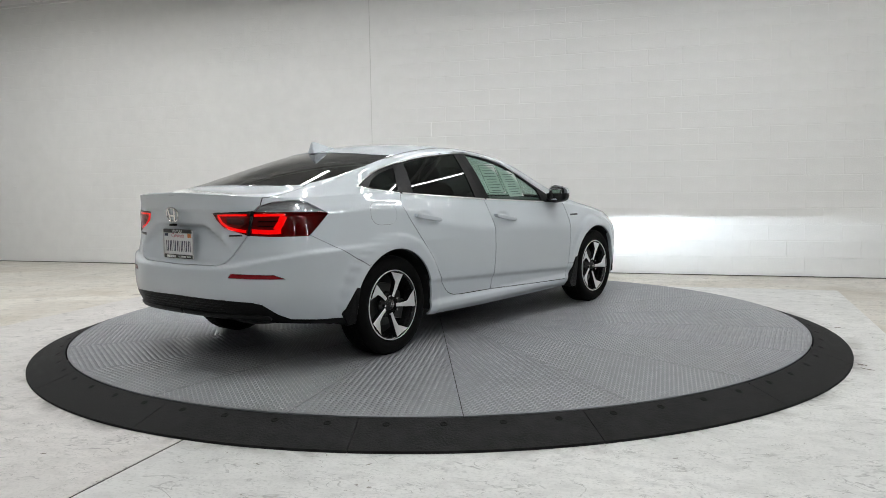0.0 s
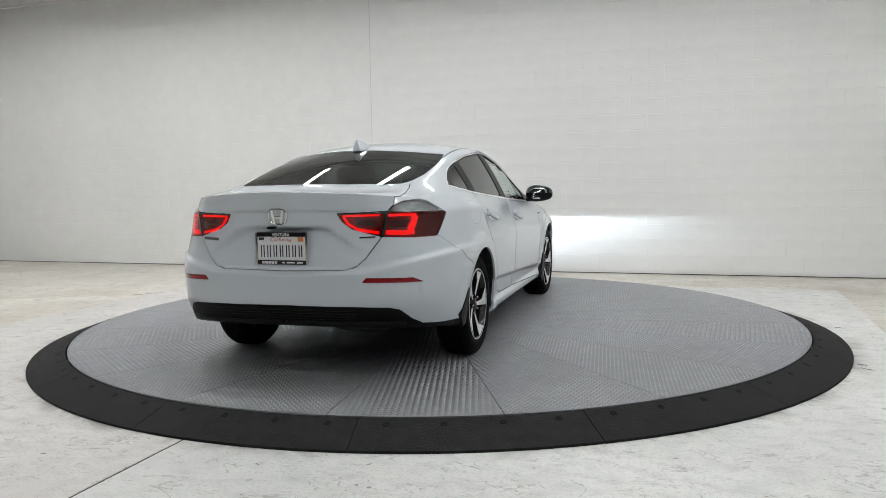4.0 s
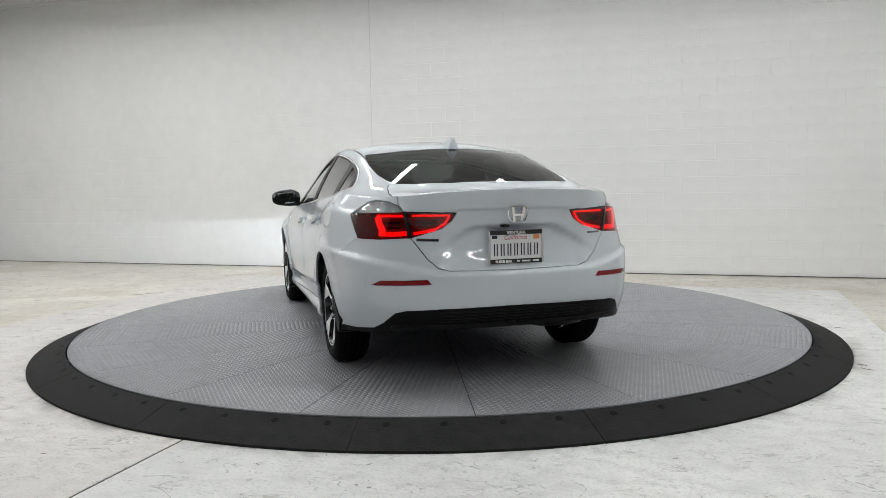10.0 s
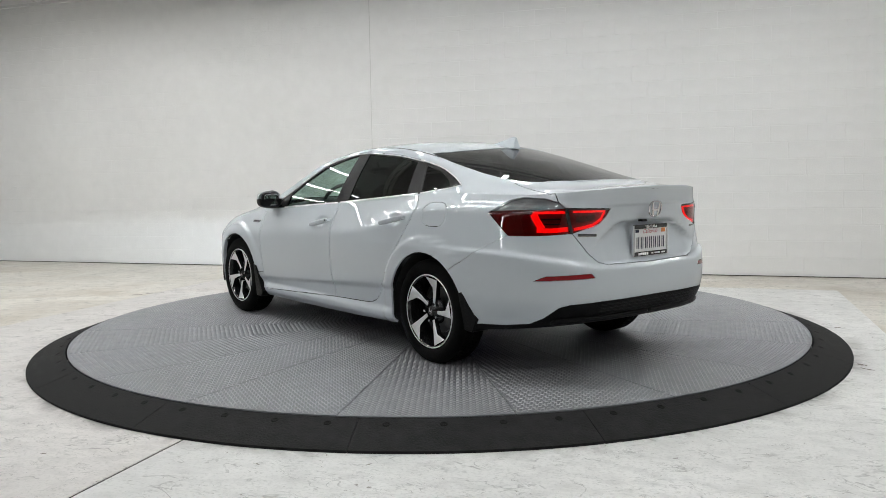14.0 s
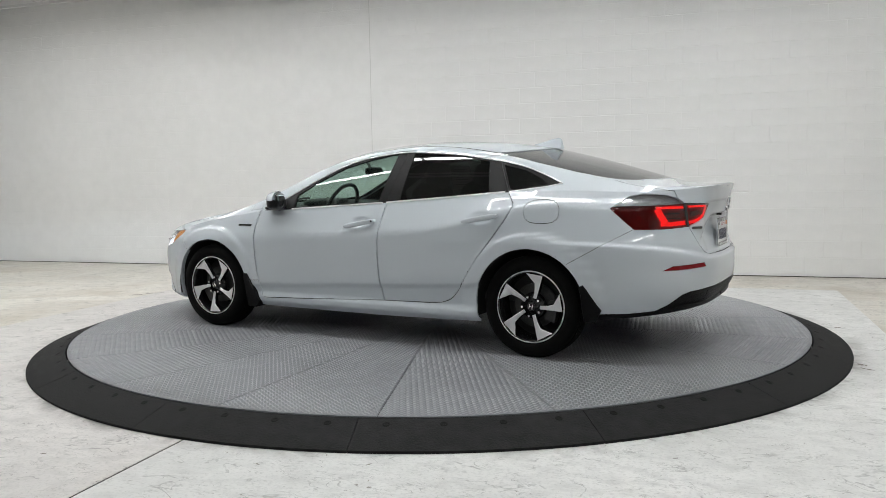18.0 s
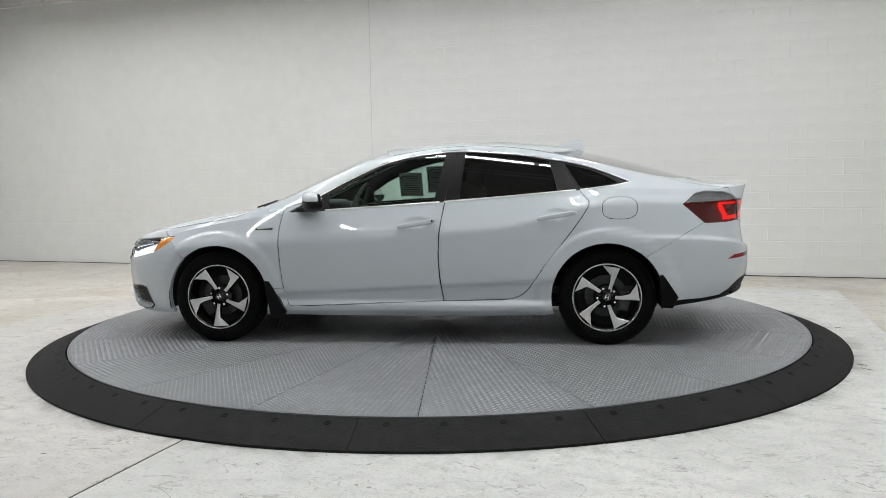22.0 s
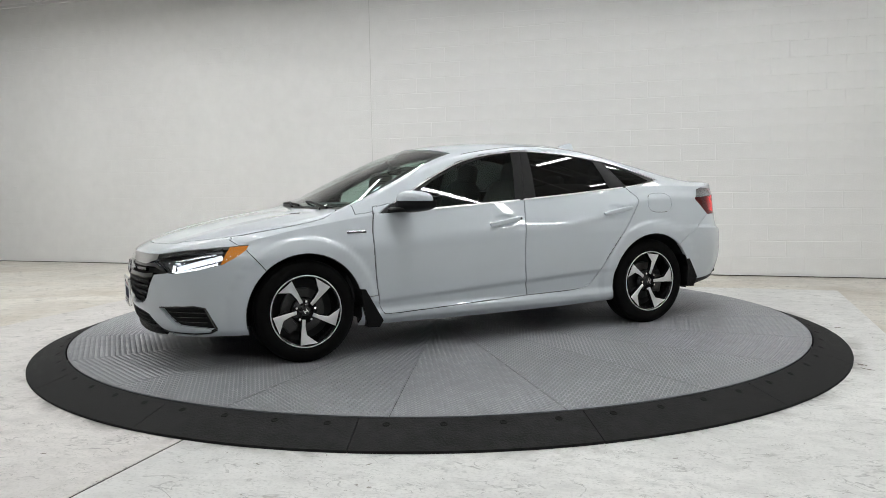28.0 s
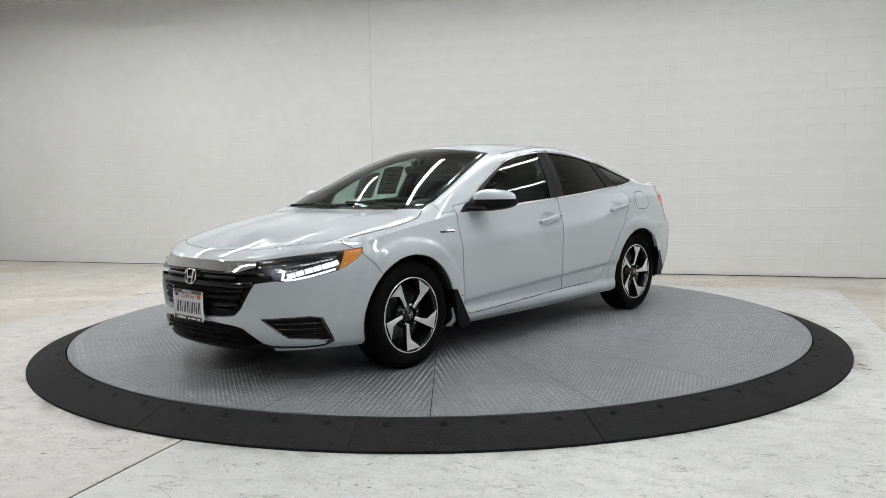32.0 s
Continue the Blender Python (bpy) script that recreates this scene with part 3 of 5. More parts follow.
# outlines round the nose (degrees, z)
HEADLIGHT = [(31, 0.694), (40.2, 0.713), (49.7, 0.729), (59.2, 0.739), (68.5, 0.749), (67.5, 0.72), (65, 0.688), (59.4, 0.638), (51.4, 0.611), (40.7, 0.583), (38.5, 0.588), (36, 0.62), (31, 0.66)]
AMBER_LINE = [(62.0, 0.76), (58.6, 0.62)]
GRILLE = [(-1, 0.636), (24, 0.630), (31, 0.66), (36, 0.62), (38.5, 0.588), (31, 0.573), (25.5, 0.429), (23, 0.395), (20.3, 0.381), (10, 0.372), (-1, 0.367)]
CHROME_BAR = [(-1, 0.690), (20.3, 0.689), (31, 0.694), (31, 0.66), (24, 0.630), (-1, 0.636)]
INTAKE = [(-1, 0.345), (13, 0.343), (22, 0.332), (26, 0.316), (30, 0.27), (33, 0.232), (36, 0.205), (37, 0.1), (-1, 0.1)]
FOG = [(32.6, 0.376), (49, 0.389), (53, 0.378), (56.8, 0.25), (55.5, 0.226), (52.5, 0.246), (41.5, 0.258)]
# outlines round the tail (degrees, z)
TAIL = [(61.5, 0.936), (58.5, 0.966), (54.5, 1.004), (50, 1.020), (43, 1.012), (39.4, 0.992), (37.0, 0.957), (30, 0.953), (20.8, 0.948), (22.5, 0.905), (25.5, 0.868), (33, 0.832), (35.1, 0.82), (45, 0.811), (54.5, 0.810)]
TAIL_CLEAR = [(64, 0.946), (36, 0.957)]
TAIL_SPLIT = [(37.0, 0.962), (35.1, 0.815)]
TRUNK_R = [(40.2, 1.06), (39.2, 0.994), (37.0, 0.957), (35.9, 0.89), (35.1, 0.82), (29.8, 0.705), (26.5, 0.658), (23, 0.642), (-1, 0.636)]
DIFFUSER = [(-1, 0.447), (25, 0.443), (36, 0.435), (39.5, 0.42), (44, 0.36), (48, 0.326), (56, 0.312), (66, 0.304), (66, 0.2), (-1, 0.2)]
REFLECTOR = [(47, 0.568), (43.5, 0.594), (29.5, 0.602), (28.3, 0.577)]
# outlines from above (x, y)
HOOD = rounded([(2.15, -0.01), (2.138, 0.15), (2.068, 0.427), (1.971, 0.558), (1.763, 0.727), (1.5, 0.772), (1.3, 0.783), (1.17, 0.772), (1.07, 0.70), (1.115, 0.5), (1.15, 0.25), (1.16, -0.01)], 1)
SCREEN = [(1.105, -0.01), (1.095, 0.3), (1.065, 0.55), (1.01, 0.682), (0.95, 0.69), (0.8, 0.66), (0.5, 0.598), (0.3, 0.553), (0.165, 0.512), (0.21, 0.35), (0.25, 0.18), (0.265, -0.01)]
COWL = [(1.16, -0.01), (1.15, 0.25), (1.115, 0.5), (1.07, 0.70), (1.01, 0.682), (1.065, 0.55), (1.095, 0.3), (1.105, -0.01)]
REAR_GLASS = [(-1.215, -0.01), (-1.175, 0.25), (-1.085, 0.45), (-1.005, 0.548), (-1.12, 0.570), (-1.3, 0.584), (-1.55, 0.583), (-1.72, 0.563), (-1.83, 0.532), (-1.91, 0.46), (-1.978, 0.25), (-1.99, -0.01)]
TRUNK_T = [(-2.01, -0.01), (-1.998, 0.25), (-1.93, 0.468), (-1.855, 0.542), (-1.80, 0.573), (-1.88, 0.598), (-2.05, 0.628), (-2.2, 0.630), (-2.5, 0.63), (-2.5, -0.01)]


def inside(poly, q):
    hit, n = False, len(poly)
    for i in range(n):
        (x1, y1), (x2, y2) = poly[i], poly[(i + 1) % n]
        if (y1 > q[1]) != (y2 > q[1]) and q[0] < x1 + (q[1] - y1) * (x2 - x1) / (y2 - y1):
            hit = not hit
    return hit


def cut(bm, kind, line, where, closed=False):
    """Splits the faces that pass the test along a line drawn in one of the maps."""
    f2 = MAPS[kind]
    pts = list(line) + ([line[0]] if closed else [])
    lo = (min(p[0] for p in pts), min(p[1] for p in pts))
    hi = (max(p[0] for p in pts), max(p[1] for p in pts))
    cache = {}

    def m2(v):
        k = v.co.to_tuple(7)
        if k not in cache:
            cache[k] = f2(v.co)
        return cache[k]

    def near(f, a, b):
        q = [m2(v) for v in f.verts]
        return max(c[0] for c in q) >= min(a[0], b[0]) and min(c[0] for c in q) <= max(a[0], b[0]) and max(c[1] for c in q) >= min(a[1], b[1]) and min(c[1] for c in q) <= max(a[1], b[1])

    faces = [f for f in bm.faces if where(f.calc_center_median()) and near(f, lo, hi)]
    for a, b in zip(pts, pts[1:]):
        dx, dy = b[0] - a[0], b[1] - a[1]
        ln = math.hypot(dx, dy)
        if ln < 1e-9:
            continue
        for f in [f for f in faces if near(f, a, b)]:
            d = {}
            for v in f.verts:
                q = m2(v)
                e = ((q[0] - a[0]) * dy - (q[1] - a[1]) * dx) / ln
                d[v] = 0.0 if abs(e) < 1e-4 * (60 if kind in ("front", "rear") else 1) * 0.2 else e
            if not (any(e > 0 for e in d.values()) and any(e < 0 for e in d.values())):
                continue
            # the stretch of the cut must overlap the segment
            along = []
            for e in f.edges:
                v1, v2 = e.verts
                if d[v1] * d[v2] < 0:
                    s = d[v1] / (d[v1] - d[v2])
                    q1, q2 = m2(v1), m2(v2)
                    along.append(((q1[0] + (q2[0] - q1[0]) * s - a[0]) * dx + (q1[1] + (q2[1] - q1[1]) * s - a[1]) * dy) / ln ** 2)
            along += [((m2(v)[0] - a[0]) * dx + (m2(v)[1] - a[1]) * dy) / ln ** 2 for v in f.verts if d[v] == 0]
            if len(along) < 2 or max(along) <= 1e-6 or min(along) >= 1 - 1e-6:
                continue
            ends = [v for v in f.verts if d[v] == 0]
            for e in list(f.edges):
                v1, v2 = e.verts
                if d.get(v1, 0) * d.get(v2, 0) < 0:
                    s = d[v1] / (d[v1] - d[v2])
                    _, nv = bmesh.utils.edge_split(e, v1, s)
                    ends.append(nv)
                    d[nv] = 0.0
            if len(ends) == 2 and not any(ends[0] in e.verts and ends[1] in e.verts for e in f.edges):
                nf, _ = bmesh.utils.face_split(f, ends[0], ends[1])
                if nf:
                    faces.append(nf)


def is_side(c):
    return c[1] > 0.42 and -2.1 < c[0] < 1.9


def is_upper(c):
    """Above the belt edge, on the top of the car."""
    return c[2] > belt_z(c[0]) - 0.005


master = skin_bmesh()
in_nose = lambda c: c[0] > 1.45
in_tail = lambda c: c[0] < -1.55
on_top = lambda c: is_upper(c) and c[1] < float(rail_y(c[0])) + 0.06
for line, closed in ((DOOR_FRONT, 0), (DOOR_LOW, 0), (DOOR_SPLIT, 0), (DOOR_REAR, 0), (DLO, 1), (GLASS_F, 1), (GLASS_R, 1), (GLASS_Q, 1), (FUEL, 1), (BUMPER_SEAM_F, 0), (BUMPER_SEAM_R, 0), (SILL_SEAM_F, 0), (SILL_SEAM_R, 0),
                     (circle_line(AXLE, 0.318, ARCH_R, -40, 220, 44), 0), (circle_line(-AXLE, 0.322, ARCH_R, -40, 220, 44), 0)):
    cut(master, "side", line, is_side, closed)
for line in (HEADLIGHT, GRILLE, CHROME_BAR, INTAKE, FOG):
    cut(master, "front", line, lambda c: in_nose(c) and (c[2] < belt_z(c[0]) + 0.03), True)
cut(master, "front", AMBER_LINE, in_nose)
for line, closed in ((TAIL, 1), (DIFFUSER, 1), (REFLECTOR, 1), (TAIL_CLEAR, 0), (TAIL_SPLIT, 0), (TRUNK_R, 0)):
    cut(master, "rear", line, lambda c: in_tail(c) and c[2] < belt_z(c[0]) + 0.02, closed)
for line in (HOOD, SCREEN, COWL):
    cut(master, "top", line, lambda c: c[0] > 0.1 and is_upper(c), True)
for line in (REAR_GLASS, TRUNK_T):
    cut(master, "top", line, lambda c: c[0] < -1.0 and is_upper(c), True)
master.normal_update()
DOOR_F_POLY = DOOR_FRONT + DOOR_LOW[1:3] + DOOR_SPLIT + [(-0.02, 1.292), (0.18, 1.243), (0.415, 1.137), (0.569, 1.055), (0.72, 0.975)]
DOOR_R_POLY = DOOR_SPLIT[::-1] + DOOR_LOW[3:] + DOOR_REAR + [(-0.8, 1.287), (-0.614, 1.305)]


def classify(f):
    c = f.calc_center_median()
    x, y, z = c
    s, fr, re, tp = side_map(c), front_map(c), rear_map(c), top_map(c)
    for ax, az in ((AXLE, 0.318), (-AXLE, 0.322)):
        if is_side(c) and math.hypot(x - ax, z - az) < ARCH_R and abs(f.normal.y) > 0.2:
            return "void"
    up = is_upper(c)
    if in_nose(c) and z < belt_z(x) + 0.03:
        if inside(HEADLIGHT, fr):
            a, b = AMBER_LINE
            out = fr[0] > b[0] + (a[0] - b[0]) * (z - b[1]) / (a[1] - b[1])
            return "amber" if out else "headlight"
        for n, poly in (("chrome_bar", CHROME_BAR), ("grille", GRILLE), ("intake", INTAKE), ("fog", FOG)):
            if inside(poly, fr):
                return n
    if in_tail(c) and z < belt_z(x) + 0.02:
        if inside(TAIL, re):
            a, b = TAIL_SPLIT
            inner = re[0] < b[0] + (a[0] - b[0]) * (z - b[1]) / (a[1] - b[1])
            a, b = TAIL_CLEAR
            clear = z > b[1] + (a[1] - b[1]) * (re[0] - b[0]) / (a[0] - b[0])
            return "tail_inner" if inner else "tail_clear" if clear else "tail_outer"
        if inside(REFLECTOR, re):
            return "reflector"
        if inside(DIFFUSER, re):
            return "diffuser"
        if inside(TRUNK_R + [(-1, 1.2), (40.2, 1.2)], re) and not (up and not inside(TRUNK_T, tp)):
            return "trunk"
    if up and on_top(c) or (up and x > 0.9) or (up and x < -1.5):
        for n, poly in (("hood", HOOD), ("cowl", COWL), ("screen", SCREEN), ("rear_glass", REAR_GLASS), ("trunk", TRUNK_T)):
            if inside(poly, tp):
                return n
    if is_side(c):
        for n, poly in (("glass_f", GLASS_F), ("glass_r", GLASS_R), ("glass_q", GLASS_Q)):
            if inside(poly, s):
                return n
        rear_door, front_door = inside(DOOR_R_POLY, s), inside(DOOR_F_POLY, s)
        if inside(DLO, s):
            if x > 0.56:
                return "sail"
            return "frame_r" if rear_door else "frame_f" if x > -0.7 else "frame_q"
        if inside(FUEL, s):
            return "fuel"
        if front_door:
            return "door_f"
        if rear_door:
            return "door_r"
    if x > 0.6:
        # ahead of the fender seam
        seam = np.interp(z, [0.52, 0.607, 0.72, 0.78], [1.54, 1.608, 1.70, 1.78])
        if x > seam:
            return "bumper_f"
        if x > np.interp(z, [0.25, 0.33, 0.47, 0.674, 0.8, 0.9, 0.955], [0.82, 0.862, 0.884, 0.897, 0.897, 0.875, 0.865]) and not (up and y < rail_y(x) and x < 1.0) and (z > 0.385 or x > 1.2):
            return "fender" if x > 1.0 or z < belt_z(x) + 0.02 else "body"
    if x < -1.5:
        seam = np.interp(z, [0.60, 0.649, 0.73, 0.812], [-1.6, -1.688, -1.83, -1.98])
        if x < seam and z < 0.83:
            return "bumper_r"
    return "body"


PIECES = {}
for f in master.faces:
    PIECES.setdefault(classify(f), []).append(f)
TAG = {f: n for n, fs in PIECES.items() for f in fs}


def panel(name, tags, mat, parent, sides="L", push=0.0, gap=0.0016, rim=0.014, label="", keep=None, even=None):
    """One panel of the skin with its gap and folded edge. sides: L, R, or B for both halves in one."""
    tags = (tags,) if isinstance(tags, str) else tags
    faces = [f for n in tags for f in PIECES.get(n, []) if keep is None or keep(f.calc_center_median())]
    chosen = set(faces)
    verts, index = [], {}
    shift, border = {}, []
    for f in faces:
        for v in f.verts:
            if v not in index:
                index[v] = len(verts)
                verts.append(v)
        for lp in f.loops:
            e = lp.edge
            if any(g in chosen for g in e.link_faces if g is not f):
                continue
            if all(abs(v.co.y) < 1e-4 for v in e.verts):
                continue
            a, b = lp.vert, lp.link_loop_next.vert
            border.append((a, b))
            way = f.normal.cross(b.co - a.co)
            if way.length > 1e-9:
                way.normalize()
                for v in (a, b):
                    shift[v] = shift.get(v, Vector()) + way
    co, no = [], []
    for v in verts:
        n = v.normal.copy()
        if abs(v.co.y) < 1e-4:
            n.y = 0
            n.normalize()
        c = v.co - n * push
        if v in shift and shift[v].length > 1e-6 and gap:
            w = shift[v].normalized()
            if abs(v.co.y) < 1e-4:
                w.y = 0
            c += w * gap
        co.append(c)
        no.append(n)
    if even is not None:
        # glass and chrome: the normals turn evenly over the pane
        mid = sum(co, Vector()) / len(co)
        if even == "nose":
            A = np.array([[1.0, c.y ** 2, c.y ** 4, c.z - mid.z, (c.z - mid.z) * c.y ** 2, c.y, c.y ** 3, c.y ** 5, c.y * (c.z - mid.z)] for c in co])
            N = np.array([tuple(n) for n in no])
            flip = np.array([[1, 1, 1, 1, 1, -1, -1, -1, -1]])
        else:
            across = 1 if sides == "B" else 2
            if sides == "B":
                mid.y = 0.0
            A = np.array([[1.0, c.x - mid.x, c[across] - mid[across]] for c in co])
            N = np.array([tuple(n) for n in no])
            flip = np.array([[1.0, 1.0, -1.0]])
        if sides == "B":
            A, N = np.concatenate([A, A * flip]), np.concatenate([N, N * np.array([[1, -1, 1]])])
        K = np.linalg.lstsq(A, N, rcond=None)[0]
        if even != "nose":
            K[1 if sides != "B" else 2] *= even
            if sides != "B":
                K[2] *= 1.25
        no = [Vector(q).normalized() for q in A[:len(co)] @ K]
    P, F, LN = [], [], []
    for sgn in ((1,) if sides == "L" else (-1,) if sides == "R" else (1, -1)):
        base, mirror = len(P), Vector((1, sgn, 1))
        P += [c * mirror for c in co]
        nn = [n * mirror for n in no]
        for f in faces:
            ring = [index[v] for v in f.verts]
            if sgn < 0:
                ring = ring[::-1]
            F.append([base + i for i in ring])
            LN += [nn[i] for i in ring]
        if rim:
            for a, b in border:
                ia, ib = index[a], index[b]
                q = [co[ia], co[ib], co[ib] - no[ib] * rim, co[ia] - no[ia] * rim]
                q = [c * mirror for c in q]
                order = (0, 3, 2, 1) if sgn > 0 else (0, 1, 2, 3)
                k = len(P)
                P += q
                F.append([k + i for i in order])
                fn = (q[order[1]] - q[order[0]]).cross(q[order[2]] - q[order[0]])
                fn = fn.normalized() if fn.length > 1e-12 else Vector((0, 0, 1))
                LN += [fn] * 4
    me = bpy.data.meshes.new(name)
    me.from_pydata([tuple(p) for p in P], [], F)
    me.materials.append(mat)
    me.polygons.foreach_set("use_smooth", [True] * len(me.polygons))
    me.normals_split_custom_set([tuple(n) for n in LN])
    ob = new(name, me)
    ob.parent = parent
    return tagged(ob, label) if label else ob


# a finder for places on the skin from their map coordinates
def finder(kind, test):
    tri = []
    for i in range(len(SKIN) - 1):
        for j in range(SKIN.shape[1] - 1):
            a, b, c, d = SKIN[i, j], SKIN[i, j + 1], SKIN[i + 1, j + 1], SKIN[i + 1, j]
            if test((a + c) / 2):
                tri += [(a, b, c), (a, c, d)]
    T = np.array(tri)
    m = MAPS[kind]
    U = np.array([[m(p) for p in t] for t in T])
    e1, e2 = U[:, 1] - U[:, 0], U[:, 2] - U[:, 0]
    det = e1[:, 0] * e2[:, 1] - e1[:, 1] * e2[:, 0]
    good = np.abs(det) > 1e-9
    T, U, e1, e2, det = T[good], U[good], e1[good], e2[good], det[good]

    def find(q):
        r = np.array(q) - U[:, 0]
        s = (r[:, 0] * e2[:, 1] - r[:, 1] * e2[:, 0]) / det
        t = (e1[:, 0] * r[:, 1] - e1[:, 1] * r[:, 0]) / det
        bad = np.maximum(np.maximum(-s, -t), s + t - 1)
        i = int(bad.argmin())
        a, b, c = T[i]
        p = a + (b - a) * s[i] + (c - a) * t[i]
        n = Vector(np.cross(b - a, c - a)).normalized()
        if n.dot(Vector((p[0] * 0.3, p[1], p[2] - 0.5))) < 0:
            n = -n
        return Vector(p), n
    return find


at_side = finder("side", lambda c: c[1] > 0.42 and abs(c[0]) < 2.0)
at_front = finder("front", lambda c: c[0] > 1.45 and c[2] < belt_z(c[0]) + 0.04)
at_rear = finder("rear", lambda c: c[0] < -1.55 and c[2] < belt_z(c[0]) + 0.02)
at_top = finder("top", lambda c: is_upper(c) and c[1] < rail_y(c[0]) + 0.1)


def fine(pts, step):
    out = []
    for a, b in zip(pts, pts[1:]):
        n = max(1, int(math.hypot(b[0] - a[0], b[1] - a[1]) / step))
        out += [(a[0] + (b[0] - a[0]) * i / n, a[1] + (b[1] - a[1]) * i / n) for i in range(n)]
    return out + [pts[-1]]


def ribbon(find, line, width, proud, sgn=1, sink=0.004, taper=False):
    """A raised strip that follows a line on the skin."""
    bm = bmesh.new()
    pn = [find(q) for q in line]
    rows = []
    for i, (p, n) in enumerate(pn):
        a, b = pn[max(i - 1, 0)][0], pn[min(i + 1, len(pn) - 1)][0]
        w = n.cross(b - a).normalized() * (width / 2) * (0.25 if taper and i in (0, len(pn) - 1) else 1)
        rows.append([bm.verts.new(q * Vector((1, sgn, 1))) for q in (p - w - n * sink, p - w * 0.9 + n * proud * 0.7, p - w * 0.4 + n * proud, p + w * 0.4 + n * proud, p + w * 0.9 + n * proud * 0.7, p + w - n * sink)])
    for r, s in zip(rows, rows[1:]):
        for k in range(5):
            bm.faces.new((r[k], s[k], s[k + 1], r[k + 1]))
    bm.faces.new(rows[0])
    bm.faces.new(rows[-1][::-1])
    bmesh.ops.recalc_face_normals(bm, faces=bm.faces)
    return bm


# ---------------------------------------------------------------- car: materials
def pane(name, tint, gloss=1.0, rough=0.0, base=0.055):
    """Thin tinted glass: lets the tint through and mirrors more at a glance."""
    m = bpy.data.materials.new(name)
    m.use_nodes = True
    nt = m.node_tree
    nt.nodes.remove(nt.nodes["Principled BSDF"])
    out = nt.nodes["Material Output"]
    tr, gl, mix, lw, pw, ma = (nt.nodes.new("ShaderNode" + n) for n in ("BsdfTransparent", "BsdfGlossy", "MixShader", "LayerWeight", "Math", "Math"))
    tr.inputs["Color"].default_value = (*tint, 1)
    gl.inputs["Color"].default_value = (gloss, gloss, gloss, 1)
    gl.inputs["Roughness"].default_value = rough
    lw.inputs["Blend"].default_value = 0.5
    pw.operation, ma.operation = "POWER", "MULTIPLY_ADD"
    pw.inputs[1].default_value = 5.0
    ma.inputs[1].default_value, ma.inputs[2].default_value = 1 - base, base
    nt.links.new(lw.outputs["Facing"], pw.inputs[0])
    nt.links.new(pw.outputs[0], ma.inputs[0])
    nt.links.new(ma.outputs[0], mix.inputs[0])
    nt.links.new(tr.outputs[0], mix.inputs[1])
    nt.links.new(gl.outputs[0], mix.inputs[2])
    nt.links.new(mix.outputs[0], out.inputs["Surface"])
    return m


GLASS_CLEAR = pane("clear_glass", (0.62, 0.76, 0.70))
GLASS_SCREEN = pane("windscreen_glass", (0.60, 0.72, 0.67))
GLASS_DARK = pane("privacy_glass", (0.035, 0.04, 0.04))
GLASS_REAR = pane("rear_privacy_glass", (0.10, 0.11, 0.11))
LENS = pane("lamp_lens", (0.95, 0.96, 0.97))
LENS_RED = pane("red_lamp_lens", (0.50, 0.012, 0.015))
GLOSS_BLACK = material("gloss_black_plastic", (0.010, 0.010, 0.011), 0.10, coat=0.6)
TRIM_BLACK = varied(material("satin_black_trim", (0.006, 0.006, 0.0065), 0.42, spec=0.18), 3.0, 0.15, 0.1, bump_scale=300)
PLASTIC = varied(material("grained_black_plastic", (0.004, 0.004, 0.0043), 0.45, spec=0.16), 4.0, 0.2, 0.2, bump_scale=400)
CHROME = material("chrome", (0.80, 0.80, 0.81), 0.07, metal=1.0)
BRIGHT_TRIM = material("bright_trim", (0.88, 0.88, 0.89), 0.30, metal=0.85)
DARK_CHROME = material("smoked_chrome", (0.20, 0.20, 0.21), 0.10, metal=1.0)
LAMP_BLACK = material("lamp_housing", (0.012, 0.012, 0.013), 0.3)
SMOKE = varied(material("smoked_reflector", (0.19, 0.19, 0.195), 0.16), 14, 0.5, stretch=(1, 1, 6))
TYRE = varied(material("tyre_rubber", (0.0035, 0.0035, 0.0035), 0.7, spec=0.10), 4.0, 0.25, 0.2, bump_scale=120)
RIM_BLACK = material("gloss_black_wheel", (0.012, 0.012, 0.013), 0.16, coat=0.4)
MACHINED = varied(material("machined_aluminium", (0.84, 0.84, 0.85), 0.42, metal=0.75), 30, 0.05)
STEEL = varied(material("brake_steel", (0.07, 0.07, 0.07), 0.42, metal=1.0), 10, 0.2)
CABIN = varied(material("cabin_cloth", (0.055, 0.055, 0.058), 0.8), 8.0, 0.2)
CABIN_TRIM = varied(material("cabin_plastic", (0.04, 0.04, 0.043), 0.55), 8.0, 0.15)
RED_INNER = material("dark_red_lamp", (0.18, 0.005, 0.006), 0.25, coat=0.5)
RED_GLOW = material("red_light_guide", (0.6, 0.02, 0.02), 0.3, emit=(1.0, 0.03, 0.03), power=1.7)
RED_REFLECTOR = varied(material("red_reflector", (0.23, 0.008, 0.012), 0.2, spec=0.25, coat=0.15), 60, 0.2)
# a faint glow of its own is added to brighten the amber
AMBER = material("amber_reflector", (0.62, 0.22, 0.02), 0.22, emit=(1.0, 0.33, 0.02), power=0.07)
LED = material("led_white", (1, 1, 1), 0.4, emit=(0.92, 0.97, 1.0), power=1.25)
DIODE = varied(material("diode_glow", (0.9, 0.93, 1.0), 0.3, emit=(0.85, 0.93, 1.0), power=0.72), 60, 0.3)
BEAM = material("low_beam", (1, 1, 1), 0.5, emit=(0.80, 0.91, 1.0), power=3.6e5)
PLATE = varied(material("plate_white", (0.72, 0.72, 0.73), 0.35), 20, 0.03)
PLATE_BLUE = material("plate_ink", (0.012, 0.015, 0.045), 0.5)
